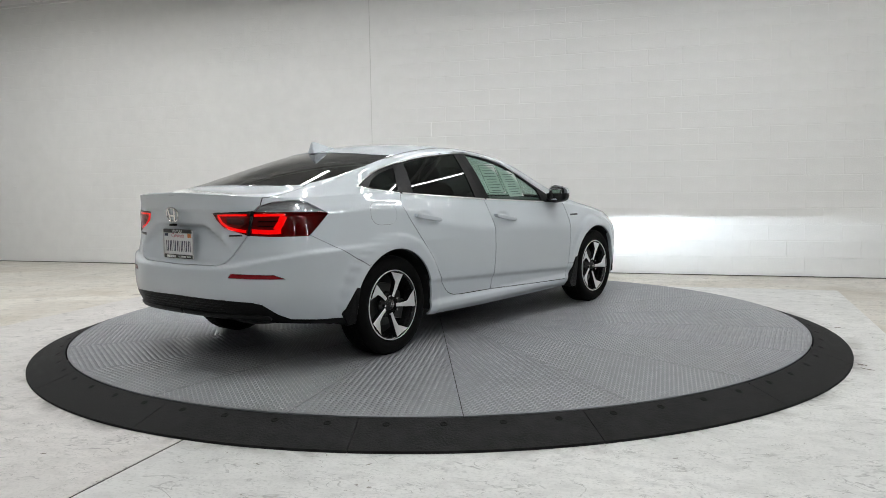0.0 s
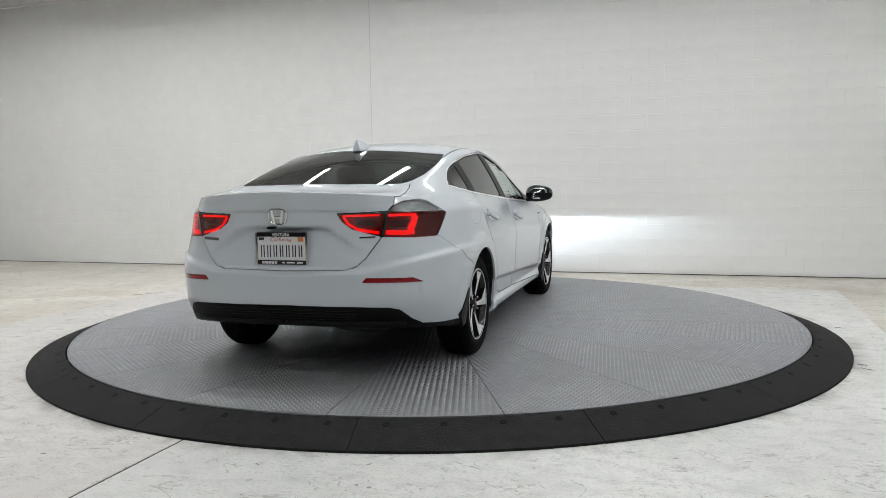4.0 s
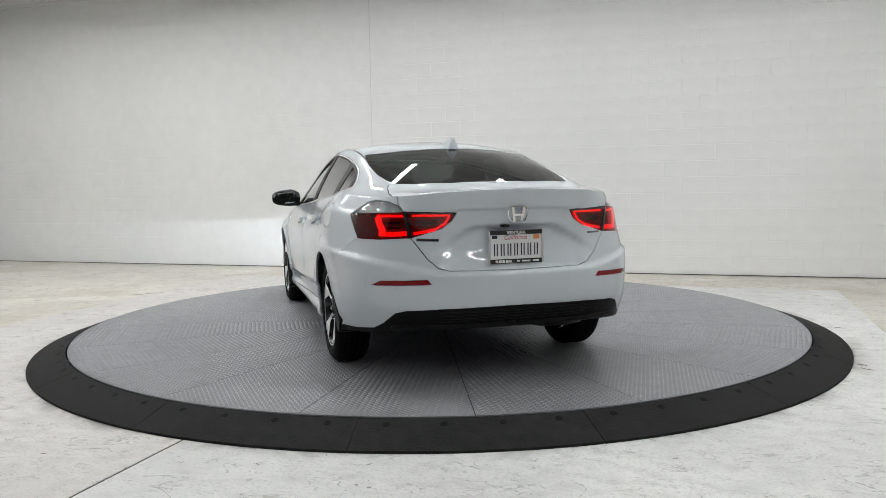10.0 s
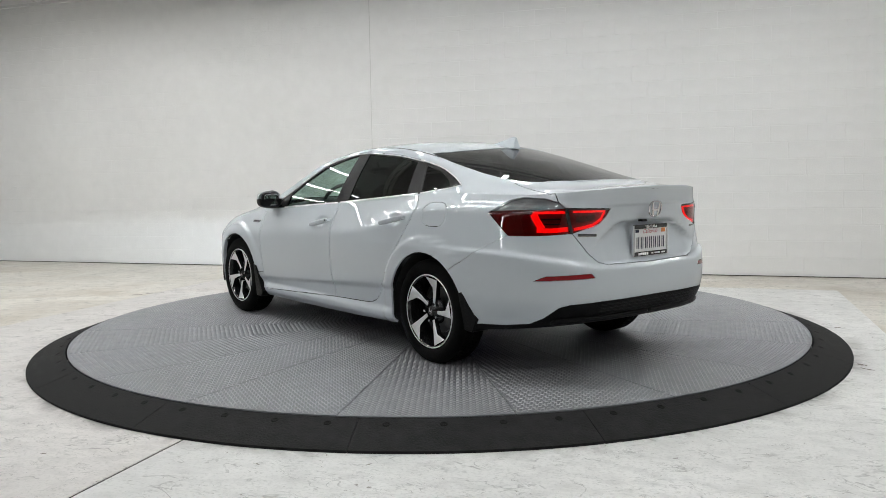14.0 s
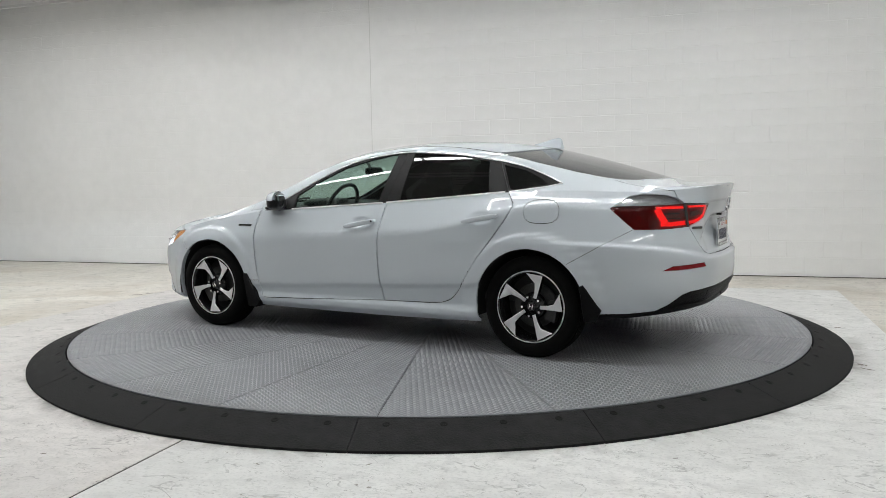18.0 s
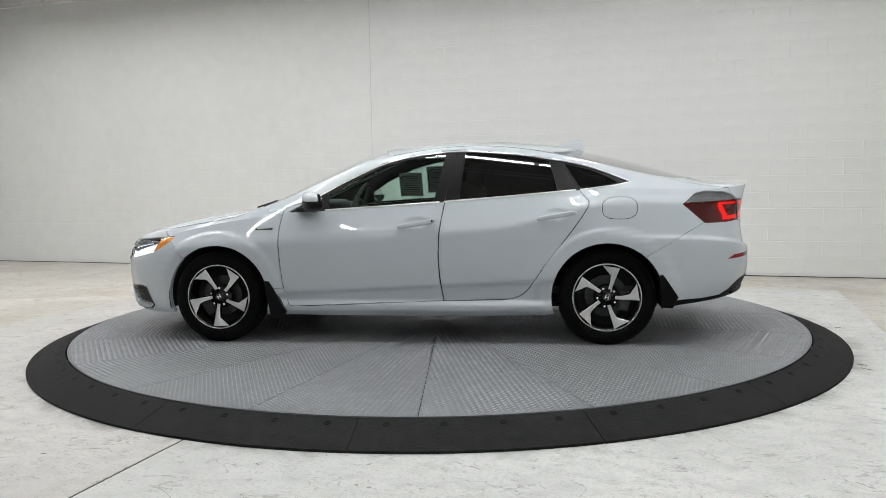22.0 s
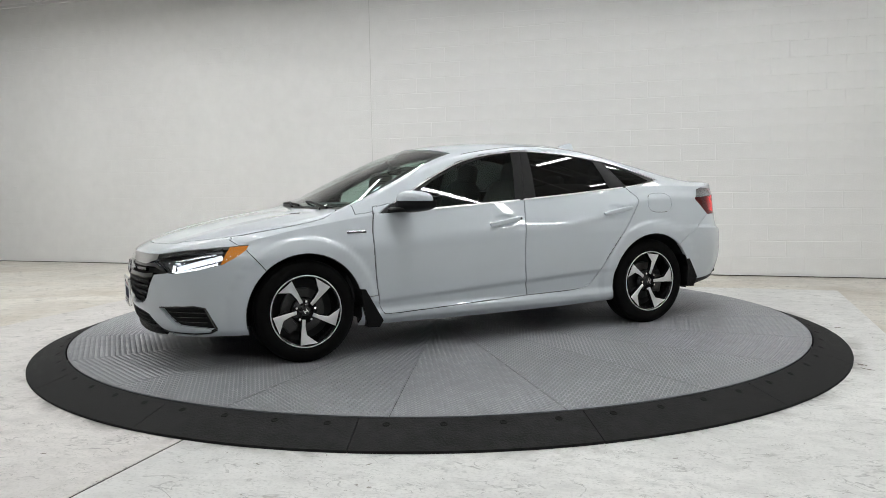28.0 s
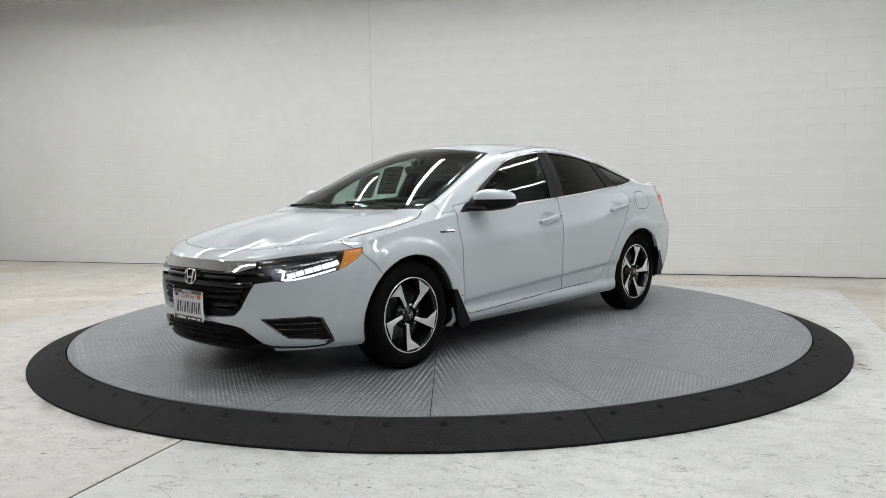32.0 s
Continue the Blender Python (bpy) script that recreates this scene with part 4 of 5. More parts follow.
PLATE_RED = material("plate_script", (0.45, 0.05, 0.08), 0.5)
PLATE_ORANGE = material("plate_sticker", (0.65, 0.22, 0.06), 0.5)
WHITE_INK = material("white_ink", (0.75, 0.75, 0.75), 0.5)
PAPER = varied(material("window_sheet", (0.60, 0.62, 0.60), 0.7), 15, 0.05)
PAPER_INK = material("sheet_print", (0.16, 0.17, 0.18), 0.7)


# ---------------------------------------------------------------- car: assembly
def wheel(parent, front):
    """A wheel about its own y axis, outer face towards +y."""
    w = new("wheel")
    w.parent = parent
    tyre = lathe([(0.222, 0.085), (0.236, 0.100), (0.262, 0.107), (0.290, 0.104), (0.308, 0.092), (0.317, 0.080), (0.321, 0.055), (0.322, 0.0), (0.321, -0.055), (0.317, -0.080), (0.300, -0.100), (0.262, -0.107), (0.222, -0.09)], 96)
    part("tyre", tyre, TYRE, w, smooth=True)
    bm = bmesh.new()
    for k, y in enumerate((-0.048, -0.016, 0.016, 0.048)):
        for i in range(72):
            a = 2 * math.pi * (i + 0.5 * (k % 2)) / 72
            m = Matrix.Rotation(-a, 4, "Y") @ Matrix.Translation((0.3225, y, 0))
            add_box(bm, (0.006, 0.026, 0.0225), (0, 0, 0), m)
    tagged(part("tread", bm, TYRE, w), kind="stuff")
    rim = lathe([(0.2225, 0.088), (0.228, 0.092), (0.228, 0.096), (0.222, 0.098), (0.214, 0.094), (0.210, 0.075), (0.200, 0.045), (0.198, -0.03), (0.205, -0.09), (0.222, -0.095)], 80)
    part("rim", rim, RIM_BLACK, w, smooth=True)
    ring = lathe([(0.2195, 0.0955), (0.2225, 0.0992), (0.2262, 0.0992), (0.2285, 0.0955)], 80)
    part("rim_edge", ring, MACHINED, w, "bright machined rim edge", smooth=True)
    disc = lathe([(0.0, 0.012), (0.14, 0.012), (0.14, -0.012), (0.0, -0.012)], 56)
    part("brake_disc", disc, STEEL, w)
    part("caliper", box((0.07, 0.06, 0.13), (0.125 if front else -0.125, 0.015, 0.0), None, 0.012), STEEL, w)
    back = lathe([(0.0, -0.03), (0.2, -0.03), (0.2, -0.05), (0.0, -0.05)], 48)
    part("dust_shield", back, DARK, w)
    # a dished black blade under each machined spoke
    for k in range(5):
        turn = Matrix.Rotation(-2 * math.pi * k / 5 - 0.12, 4, "Y")
        edge_a = [(0.056, -0.14), (0.09, -0.075), (0.15, -0.035), (0.213, -0.020)]
        edge_b = [(0.056, 0.12), (0.09, 0.10), (0.150, 0.165), (0.176, 0.33), (0.2145, 0.48)]

        def blade(y_hub, y_rim, thick, grow, mat, name, label=""):
            bm = bmesh.new()
            def pt(r, a, lift):
                y = y_hub + (y_rim - y_hub) * (r / 0.21) ** 1.4 + lift
                return turn @ Vector((r * math.sin(a), y, r * math.cos(a)))
            n = 12
            def along(edge, s, g):
                rs, an = [e[0] for e in edge], [e[1] for e in edge]
                q = s * (len(edge) - 1)
                r_ = float(np.interp(q, range(len(edge)), rs))
                return r_, float(np.interp(q, range(len(edge)), an)) + g / max(r_, 0.05)
            top, low = [], []
            for i in range(n + 1):
                s = i / n
                ra, aa = along(edge_a, s, -grow)
                rb, ab = along(edge_b, s, grow)
                top.append((bm.verts.new(pt(ra, aa, 0)), bm.verts.new(pt(rb, ab, 0))))
                low.append((bm.verts.new(pt(ra, aa - 0.004 / max(ra, .05), -thick)), bm.verts.new(pt(rb, ab + 0.004 / max(rb, .05), -thick))))
            for i in range(n):
                bm.faces.new((top[i][0], top[i + 1][0], top[i + 1][1], top[i][1]))
                bm.faces.new((low[i][0], low[i][1], low[i + 1][1], low[i + 1][0]))
                bm.faces.new((top[i][0], low[i][0], low[i + 1][0], top[i + 1][0]))
                bm.faces.new((top[i][1], top[i + 1][1], low[i + 1][1], low[i][1]))
            bm.faces.new((top[n][0], low[n][0], low[n][1], top[n][1]))
            bm.faces.new((top[0][0], top[0][1], low[0][1], low[0][0]))
            bmesh.ops.recalc_face_normals(bm, faces=bm.faces)
            return part(name, bm, mat, w, label)
        blade(0.066, 0.094, 0.028, 0.004, RIM_BLACK, "spoke_back")
        blade(0.0695, 0.0975, 0.003, 0.0, MACHINED, "spoke", "machined silver blade spoke")
        m = Matrix.Rotation(-2 * math.pi * (k + 0.5) / 5, 4, "Y")
        nut = bmesh.new()
        bmesh.ops.create_cone(nut, cap_ends=True, segments=6, radius1=0.0095, radius2=0.0075, depth=0.022, matrix=m @ Matrix.Translation((0, 0.074, 0.062)) @ pose(0, 0, 0, -90))
        part("wheel_nut", nut, CHROME, w)
    hub = lathe([(0.0, 0.083), (0.026, 0.082), (0.031, 0.077), (0.036, 0.062), (0.078, 0.058), (0.085, 0.03)], 40)
    part("hub", hub, RIM_BLACK, w, smooth=True)
    badge = bmesh.new()
    for bx, bw, bh in ((-0.010, 0.005, 0.028), (0.010, 0.005, 0.028), (0, 0.016, 0.005)):
        add_box(badge, (bw, 0.003, bh), (bx, 0.0845, 0))
    part("emblem", badge, CHROME, w)
    return w


def tube(pts, r, n=10, closed=False):
    """A round bar along points."""
    bm = bmesh.new()
    pts = [Vector(p) for p in pts]
    rows, side = [], None
    m = len(pts)
    for i, p in enumerate(pts):
        d = (pts[(i + 1) % m] - pts[i - 1]) if closed else (pts[min(i + 1, m - 1)] - pts[max(i - 1, 0)])
        d.normalize()
        side = (side - d * side.dot(d)).normalized() if side else d.orthogonal().normalized()
        up = d.cross(side)
        rows.append([bm.verts.new(p + (side * math.cos(2 * math.pi * k / n) + up * math.sin(2 * math.pi * k / n)) * r) for k in range(n)])
    for i in range(m if closed else m - 1):
        a, b = rows[i], rows[(i + 1) % m]
        for k in range(n):
            bm.faces.new((a[k], a[(k + 1) % n], b[(k + 1) % n], b[k]))
    if not closed:
        bm.faces.new(rows[0][::-1])
        bm.faces.new(rows[-1])
    bmesh.ops.recalc_face_normals(bm, faces=bm.faces)
    return bm


def pillow(size, at, power=3.5, n=20, turn=None):
    """A soft box: a superellipsoid."""
    bm = bmesh.new()
    bmesh.ops.create_uvsphere(bm, u_segments=n * 2, v_segments=n, radius=1)
    for v in bm.verts:
        c = v.co
        k = (abs(c.x) ** power + abs(c.y) ** power + abs(c.z) ** power) ** (-1 / power)
        v.co = Vector((c.x * k * size[0] / 2, c.y * k * size[1] / 2, c.z * k * size[2] / 2))
    if turn:
        bmesh.ops.transform(bm, matrix=turn, verts=bm.verts)
    bmesh.ops.translate(bm, vec=at, verts=bm.verts)
    return bm


def mirrored(bm, sgn):
    if sgn < 0:
        bmesh.ops.scale(bm, vec=(1, -1, 1), verts=bm.verts)
        bmesh.ops.reverse_faces(bm, faces=bm.faces)
    return bm


def number_plate(parent, m, front):
    """A white plate in a black and chrome frame; its writing is plain bars."""
    p = part("number_plate", box((0.302, 0.004, 0.152)), PLATE, parent, "white number plate in a chrome frame")
    p.matrix_basis = m
    for s in (-1, 1):
        part("frame_side", box((0.014, 0.012, 0.176), (s * 0.152, 0.0, 0.0), None, 0.003), CHROME, p)
    for z in (0.078, -0.077):
        part("frame_bar", box((0.30, 0.012, 0.025), (0, -0.0005, z), None, 0.003), GLOSS_BLACK, p)
    bm = bmesh.new()
    for i in range(7):
        for k in (-0.0078, 0.0078):
            add_box(bm, (0.0062, 0.002, 0.066), (-0.1155 + 0.0385 * i + k, -0.0025, -0.014))
    part("number_bars", bm, PLATE_BLUE, p)
    part("year_sticker", box((0.034, 0.002, 0.024), (0.118, -0.0026, 0.052)), PLATE_ORANGE, p)
    part("month_sticker", box((0.030, 0.002, 0.016), (-0.122, -0.0026, 0.054)), PLATE_BLUE, p)
    bm = bmesh.new()
    for i in range(5):
        add_box(bm, (0.015, 0.002, 0.014), (-0.112 + 0.0195 * i, -0.0072, -0.077))
    for x, wd in ((0.012, 0.016), (0.056, 0.048), (0.112, 0.034)):
        add_box(bm, (wd, 0.002, 0.008), (x, -0.0072, -0.077))
    tagged(part("frame_writing", bm, WHITE_INK, p), kind="stuff")
    for nm, words, size, shear, thick, at, ink in (("state_name", "California", 0.034, 0.35, 0.0, (-0.005, -0.0031, 0.040), PLATE_RED), ("town_name", "VENTURA", 0.024, 0.0, 0.0006, (0.0, -0.0072, 0.0695), WHITE_INK)):
        curve = bpy.data.curves.new(nm, "FONT")
        curve.body = words
        curve.size, curve.align_x, curve.shear, curve.offset = size, "CENTER", shear, thick
        tmp = bpy.data.objects.new(nm, curve)
        me = bpy.data.meshes.new_from_object(tmp)
        bpy.data.objects.remove(tmp)
        me.materials.append(ink)
        t = new(nm, me)
        t.parent = p
        t.matrix_basis = pose(*at, 90)
    return p


def emblem(parent, m, name="emblem"):
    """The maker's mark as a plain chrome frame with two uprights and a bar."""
    bm = bmesh.new()
    out = rounded([(-0.049, -0.042), (0.049, -0.042), (0.059, 0.042), (-0.059, 0.042)], 3, True)
    ring = tube([(x, 0, z) for x, z in out], 0.0052, 8, True)
    me = bpy.data.meshes.new("ring")
    ring.to_mesh(me)
    ring.free()
    bm.from_mesh(me)
    for s in (-1, 1):
        add_box(bm, (0.014, 0.012, 0.078), (s * 0.026, 0, 0), pose(0, 0, 0, 0, s * 9, 0), 0.003)
    add_box(bm, (0.044, 0.011, 0.013), (0, 0, -0.004), None, 0.003)
    ob = part(name, bm, CHROME, parent, "chrome maker's emblem", smooth=False)
    ob.matrix_basis = m
    return ob


def build_car():
    car = new("car")
    tagged(car, "glossy white four-door saloon car with lit lamps, parked on the turntable", "car")
    body = panel("body_shell", ("body",), PAINT, car, "B", gap=0.0015)
    panel("fuel_door", "fuel", PAINT, car, "L", gap=0.0028)
    panel("quarter_skin", "fuel", PAINT, body, "R", gap=0.0, rim=0)
    inner = [n for n in PIECES if n not in ("void", "glass_f", "glass_r", "glass_q", "screen", "rear_glass", "headlight", "amber", "grille", "intake", "fog", "tail_inner", "tail_outer", "tail_clear", "frame_q", "frame_r", "frame_f", "sail")]
    panel("inner_shell", inner, DARK, body, "B", push=0.02, rim=0, gap=0)
    panel("hood", "hood", PAINT, car, "B", gap=0.0042)
    panel("cowl", "cowl", PLASTIC, car, "B", push=0.006, label="black plastic cowl below the windscreen")
    panel("trunk_lid", "trunk", PAINT, car, "B", gap=0.0042)
    fb = panel("front_bumper", "bumper_f", PAINT, car, "B", rim=0.03)
    rb = panel("rear_bumper", "bumper_r", PAINT, car, "B", rim=0.03)
    panel("windscreen", "screen", GLASS_SCREEN, car, "B", push=0.003, rim=0.004, gap=0, even=0.75)
    panel("rear_window", "rear_glass", GLASS_REAR, car, "B", push=0.003, rim=0.004, gap=0, even=0.5, label="dark tinted rear window")
    bm = bmesh.new()
    for s in (1, -1):
        for nm, line, find, width in (("screen", SCREEN, at_top, 0.05), ("rear", REAR_GLASS, at_top, 0.045)):
            me = bpy.data.meshes.new("band")
            b2 = ribbon(find, [(x * 1 + (0.62 - x) * 0.03 if nm == "screen" else x + (-1.55 - x) * 0.03, y * 0.965) for x, y in fine([(x, max(y, 0.0)) for x, y in line], 0.05)], width, -0.006, s, 0.007)
            b2.to_mesh(me)
            b2.free()
            bm.from_mesh(me)
    part("glass_band", bm, GLOSS_BLACK, body, "black ceramic band round the glass")
    for s, side in ((1, "L"), (-1, "R")):
        panel("fender", "fender", PAINT, car, side, gap=0.0036)
        df = panel("front_door", "door_f", PAINT, car, side, gap=0.0042)
        dr = panel("rear_door", "door_r", PAINT, car, side, gap=0.0042)
        panel("window_frame", "frame_f", TRIM_BLACK, df, side, push=0.002, gap=0.001)
        panel("mirror_sail", "sail", TRIM_BLACK, df, side, push=0.001, gap=0.001)
        panel("window_frame", "frame_r", TRIM_BLACK, dr, side, push=0.002, gap=0.001)
        panel("quarter_frame", "frame_q", TRIM_BLACK, body, side, push=0.002, gap=0.001)
        panel("window", "glass_f", GLASS_CLEAR, df, side, push=0.007, gap=0, even=0.35, rim=0.004)
        panel("window", "glass_r", GLASS_DARK, dr, side, push=0.007, gap=0, even=0.35, rim=0.004, label="dark privacy glass")
        panel("quarter_window", "glass_q", GLASS_DARK, body, side, push=0.005, gap=0, even=0.5, rim=0.004, label="dark privacy glass")
        # bright trim
        low = fine(DLO_LOW, 0.03)
        cut_at = [i for i, q in enumerate(low) if q[0] < -0.255][0]
        cut_q = [i for i, q in enumerate(low) if q[0] < -1.178][0]
        part("belt_trim", ribbon(at_side, [q for q in low[:cut_at] if q[0] < 0.60], 0.012, 0.004, s), BRIGHT_TRIM, df, "chrome belt trim")
        part("belt_trim", ribbon(at_side, low[cut_at:cut_q], 0.012, 0.004, s), BRIGHT_TRIM, dr, "chrome belt trim")
        tip = fine(DLO_LOW[4:] + DLO_TOP[1:8], 0.03)
        part("quarter_trim", ribbon(at_side, tip, 0.009, 0.003, s), BRIGHT_TRIM, body, "chrome trim round the quarter window")
        up = [q for q in fine(DLO_TOP, 0.03)]
        part("roof_trim", ribbon(at_side, [(x, z - 0.004) for x, z in up if -1.05 < x < 0.74], 0.007, 0.003, s), BRIGHT_TRIM, body, "thin chrome strip over the side windows")
        ditch = [(x, float(rail_y(x)) - 0.035) for x in np.linspace(0.12, -1.12, 40)]
        part("roof_moulding", ribbon(at_top, ditch, 0.012, 0.001, s), TRIM_BLACK, body)
        # handles
        for door, (hx, hz) in zip((df, dr), HANDLES):
            p, n = at_side((hx, hz))
            bm = pillow((0.262, 0.022, 0.034), (0, 0.040, 0), 4.0, 12)
            h = part("handle", mirrored(bm, s), PAINT, door, smooth=True)
            h.matrix_basis = pose(p.x, p.y * s, p.z, 0, 9.5, 0)
            for k in (-0.105, 0.105):
                part("handle_foot", mirrored(box((0.036, 0.040, 0.022), (k, 0.018, 0), None, 0.005), s), PAINT, door).matrix_basis = h.matrix_basis
            if door is df and s > 0:
                bm = bmesh.new()
                bmesh.ops.create_cone(bm, cap_ends=True, segments=14, radius1=0.007, radius2=0.007, depth=0.004, matrix=pose(-0.112, 0.051, 0, 90))
                part("lock", bm, DARK, door).matrix_basis = h.matrix_basis
        # mirror
        mir = new("door_mirror")
        mir.parent = car
        bm = pillow((0.155, 0.245, 0.145), (0, 0, 0), 3.4, 20)
        for v in bm.verts:
            if v.co.x < 0:
                v.co.x *= 0.62
            k = max(0.0, (v.co.y + 0.1125) / 0.225)
            v.co.z *= 0.82 + 0.18 * (1 - abs(2 * k - 0.7))
            v.co.x -= 0.10 * k ** 1.5
        low_part, cap_part = bm.copy(), bm
        bmesh.ops.bisect_plane(cap_part, geom=cap_part.verts[:] + cap_part.edges[:] + cap_part.faces[:], plane_co=(0, 0, 0.006), plane_no=(0, 0, 1), clear_inner=True)
        bmesh.ops.bisect_plane(low_part, geom=low_part.verts[:] + low_part.edges[:] + low_part.faces[:], plane_co=(0, 0, 0.006), plane_no=(0, 0, 1), clear_outer=True)
        bmesh.ops.bisect_plane(cap_part, geom=cap_part.verts[:] + cap_part.edges[:] + cap_part.faces[:], plane_co=(-0.045, 0, 0), plane_no=(1, 0.45, 0), clear_inner=True)
        for b in (cap_part, low_part):
            bmesh.ops.translate(b, vec=(0.655, 0.925, 0.985), verts=b.verts)
        part("mirror_cap", mirrored(cap_part, s), PAINT, mir, "white mirror cap", smooth=True)
        part("mirror_base", mirrored(low_part, s), TRIM_BLACK, mir, smooth=True)
        bm = pillow((0.02, 0.20, 0.115), (0.586, 0.93, 0.985), 4.0, 14, pose(0, 0, 0, 0, 0, 22))
        part("mirror_shell", mirrored(bm, s), GLOSS_BLACK, mir, smooth=True)
        bm = pillow((0.006, 0.165, 0.09), (0.5755, 0.926, 0.985), 5.0, 14, pose(0, 0, 0, 0, 0, 22))
        part("mirror_glass", mirrored(bm, s), CHROME, mir, "mirror glass", smooth=True)
        bm = pillow((0.14, 0.16, 0.035), (0.70, 0.835, 0.932), 3.0, 12)
        part("mirror_arm", mirrored(bm, s), TRIM_BLACK, mir, smooth=True)
        # lamps
        hl = panel("headlight", ("headlight", "amber"), LAMP_BLACK, car, side, push=0.045, gap=0, rim=0, label="headlight with a row of white diodes")
        panel("lens", "headlight", LENS, hl, side, push=0.001, gap=0.001, rim=0.045)
        panel("amber_reflector", "amber", AMBER, hl, side, push=0.004, gap=0.0, rim=0.02)
        panel("lens", "amber", LENS, hl, side, push=0.001, gap=0.001, rim=0.003)
        brow = [(31.5, 0.684), (40.2, 0.702), (49.7, 0.717), (59, 0.727)]
        part("lamp_brow", ribbon(at_front, fine(brow, 1.0), 0.030, -0.010, s, 0.03), GLOSS_BLACK, hl)
        for k in range(6):
            u = 41.8 + 2.95 * k
            z0 = 0.6 + 0.0043 * (u - 41)
            bm = ribbon(at_front, fine([(u, z0 + 0.009), (u + 2.55, z0 + 0.021)], 0.6), 0.026, -0.020, s, 0.04)
            part("diode_module", bm, DIODE, hl, "lit white diode module")
        drl = [(40.6, 0.634), (40.4, 0.592), (44, 0.594), (51.2, 0.617), (57.8, 0.643)]
        part("running_light", ribbon(at_front, fine(drl, 0.8), 0.011, -0.008, s, 0.02), LED, hl, "white running light strip")
        part("lamp_strip", ribbon(at_front, fine([(40.5, 0.654), (49, 0.680), (57, 0.702)], 1.0), 0.007, -0.006, s, 0.012), CHROME, hl, "thin chrome strip over the diodes")
        p, n = at_front((40.2, 0.664))
        at = p - n * 0.030
        bm = bmesh.new()
        q = [bm.verts.new((at.x, at.y + dy, at.z + dz)) for dy, dz in ((-0.022, -0.0007), (0.022, -0.0007), (0.022, 0.0007), (-0.022, 0.0007))]
        bm.faces.new(q)
        part("beam_source", mirrored(bm, s), BEAM, hl, "low beam light source")
        bm = box((0.001, 0.058, 0.006), (at.x + 0.030, at.y, at.z + 0.0025))
        add_box(bm, (0.037, 0.058, 0.001), (at.x + 0.0125, at.y, at.z + 0.006))
        add_box(bm, (0.008, 0.058, 0.001), (at.x - 0.0012, at.y, at.z - 0.0009))
        add_box(bm, (0.001, 0.058, 0.008), (at.x - 0.0057, at.y, at.z + 0.0020))
        for k in (-0.029, 0.029):
            add_box(bm, (0.037, 0.001, 0.009), (at.x + 0.0125, at.y + k, at.z + 0.002))
        part("beam_shade", mirrored(bm, s), DARK, hl)
        tl = panel("tail_light", ("tail_outer", "tail_inner", "tail_clear"), RED_INNER, car, side, push=0.020, gap=0, rim=0, label="red tail light with glowing guides")
        panel("lens", "tail_outer", LENS_RED, tl, side, push=0.0, gap=0.0012, rim=0.02)
        panel("inner_lens", "tail_inner", LENS_RED, tl, side, push=0.0, gap=0.0012, rim=0.02)
        panel("clear_lens", "tail_clear", LENS, tl, side, push=0.0, gap=0.0012, rim=0.012, label="clear upper lens")
        panel("reflector_bowl", "tail_clear", SMOKE, tl, side, push=0.012, gap=0.002, rim=0.0)
        outer = [(37.2, 0.936), (43, 0.938), (47.0, 0.938)]
        part("light_guide", ribbon(at_rear, fine(outer, 1.0), 0.014, -0.006, s, 0.012), RED_GLOW, tl, "glowing red light guide")
        for ln, wd in (([(46.8, 0.932), (45.7, 0.89), (44.2, 0.848)], 0.040), ([(45.8, 0.841), (42, 0.839), (36.3, 0.844)], 0.025), ([(34.6, 0.938), (28, 0.936), (22.6, 0.936)], 0.011), ([(22.8, 0.93), (24.5, 0.89), (27.5, 0.862)], 0.012), ([(27.5, 0.862), (31, 0.850), (34.2, 0.842)], 0.016)):
            part("light_guide", ribbon(at_rear, fine(ln, 1.0), wd, -0.006, s, 0.012), RED_GLOW, tl, "glowing red light guide")
        for ln in ([(38.5, 0.90), (44.8, 0.90)], [(38.2, 0.872), (44, 0.872)]):
            part("lamp_fin", ribbon(at_rear, fine(ln, 1.0), 0.008, -0.010, s, 0.015), DARK_CHROME, tl)
        part("lamp_divider", ribbon(at_rear, fine([(36.9, 0.96), (35.2, 0.818)], 0.3), 0.020, 0.0025, s, 0.01), GLOSS_BLACK, tl)
        part("lamp_border", ribbon(at_rear, fine([(36.4, 0.952), (29, 0.950), (21.4, 0.945)], 1.0), 0.010, 0.0015, s, 0.01), GLOSS_BLACK, tl)
        part("reverse_lamp", ribbon(at_rear, fine([(27, 0.902), (33.5, 0.894)], 1.0), 0.030, -0.006, s, 0.012), DARK_CHROME, tl)
        panel("reflector", "reflector", RED_REFLECTOR, rb, side, push=0.001, gap=0.001, label="red reflector strip")
        # fender badge and mud flaps
        part("fender_badge", ribbon(at_side, fine([(1.068, 0.800), (0.94, 0.800)], 0.02), 0.016, 0.004, s), DARK_CHROME, car, "small dark chrome badge")
        for nm, pts in (("front", [(1.005, 0.44), (0.966, 0.435), (0.920, 0.35), (0.850, 0.226), (0.878, 0.185), (0.96, 0.19), (0.980, 0.30)]), ("rear", [(-1.665, 0.512), (-1.690, 0.512), (-1.730, 0.45), (-1.811, 0.328), (-1.775, 0.253), (-1.705, 0.258), (-1.690, 0.33), (-1.690, 0.42)])):
            bm = bmesh.new()
            a, b = [], []
            for x, z in pts:
                p, n = at_side((x, max(z, 0.30)))
                y = (0.900 if z > 0.4 else 0.880) if nm == "rear" else 0.899
                a.append(bm.verts.new((x, y, z)))
                b.append(bm.verts.new((x, 0.70, z)))
            bm.faces.new(a)
            bm.faces.new(b[::-1])
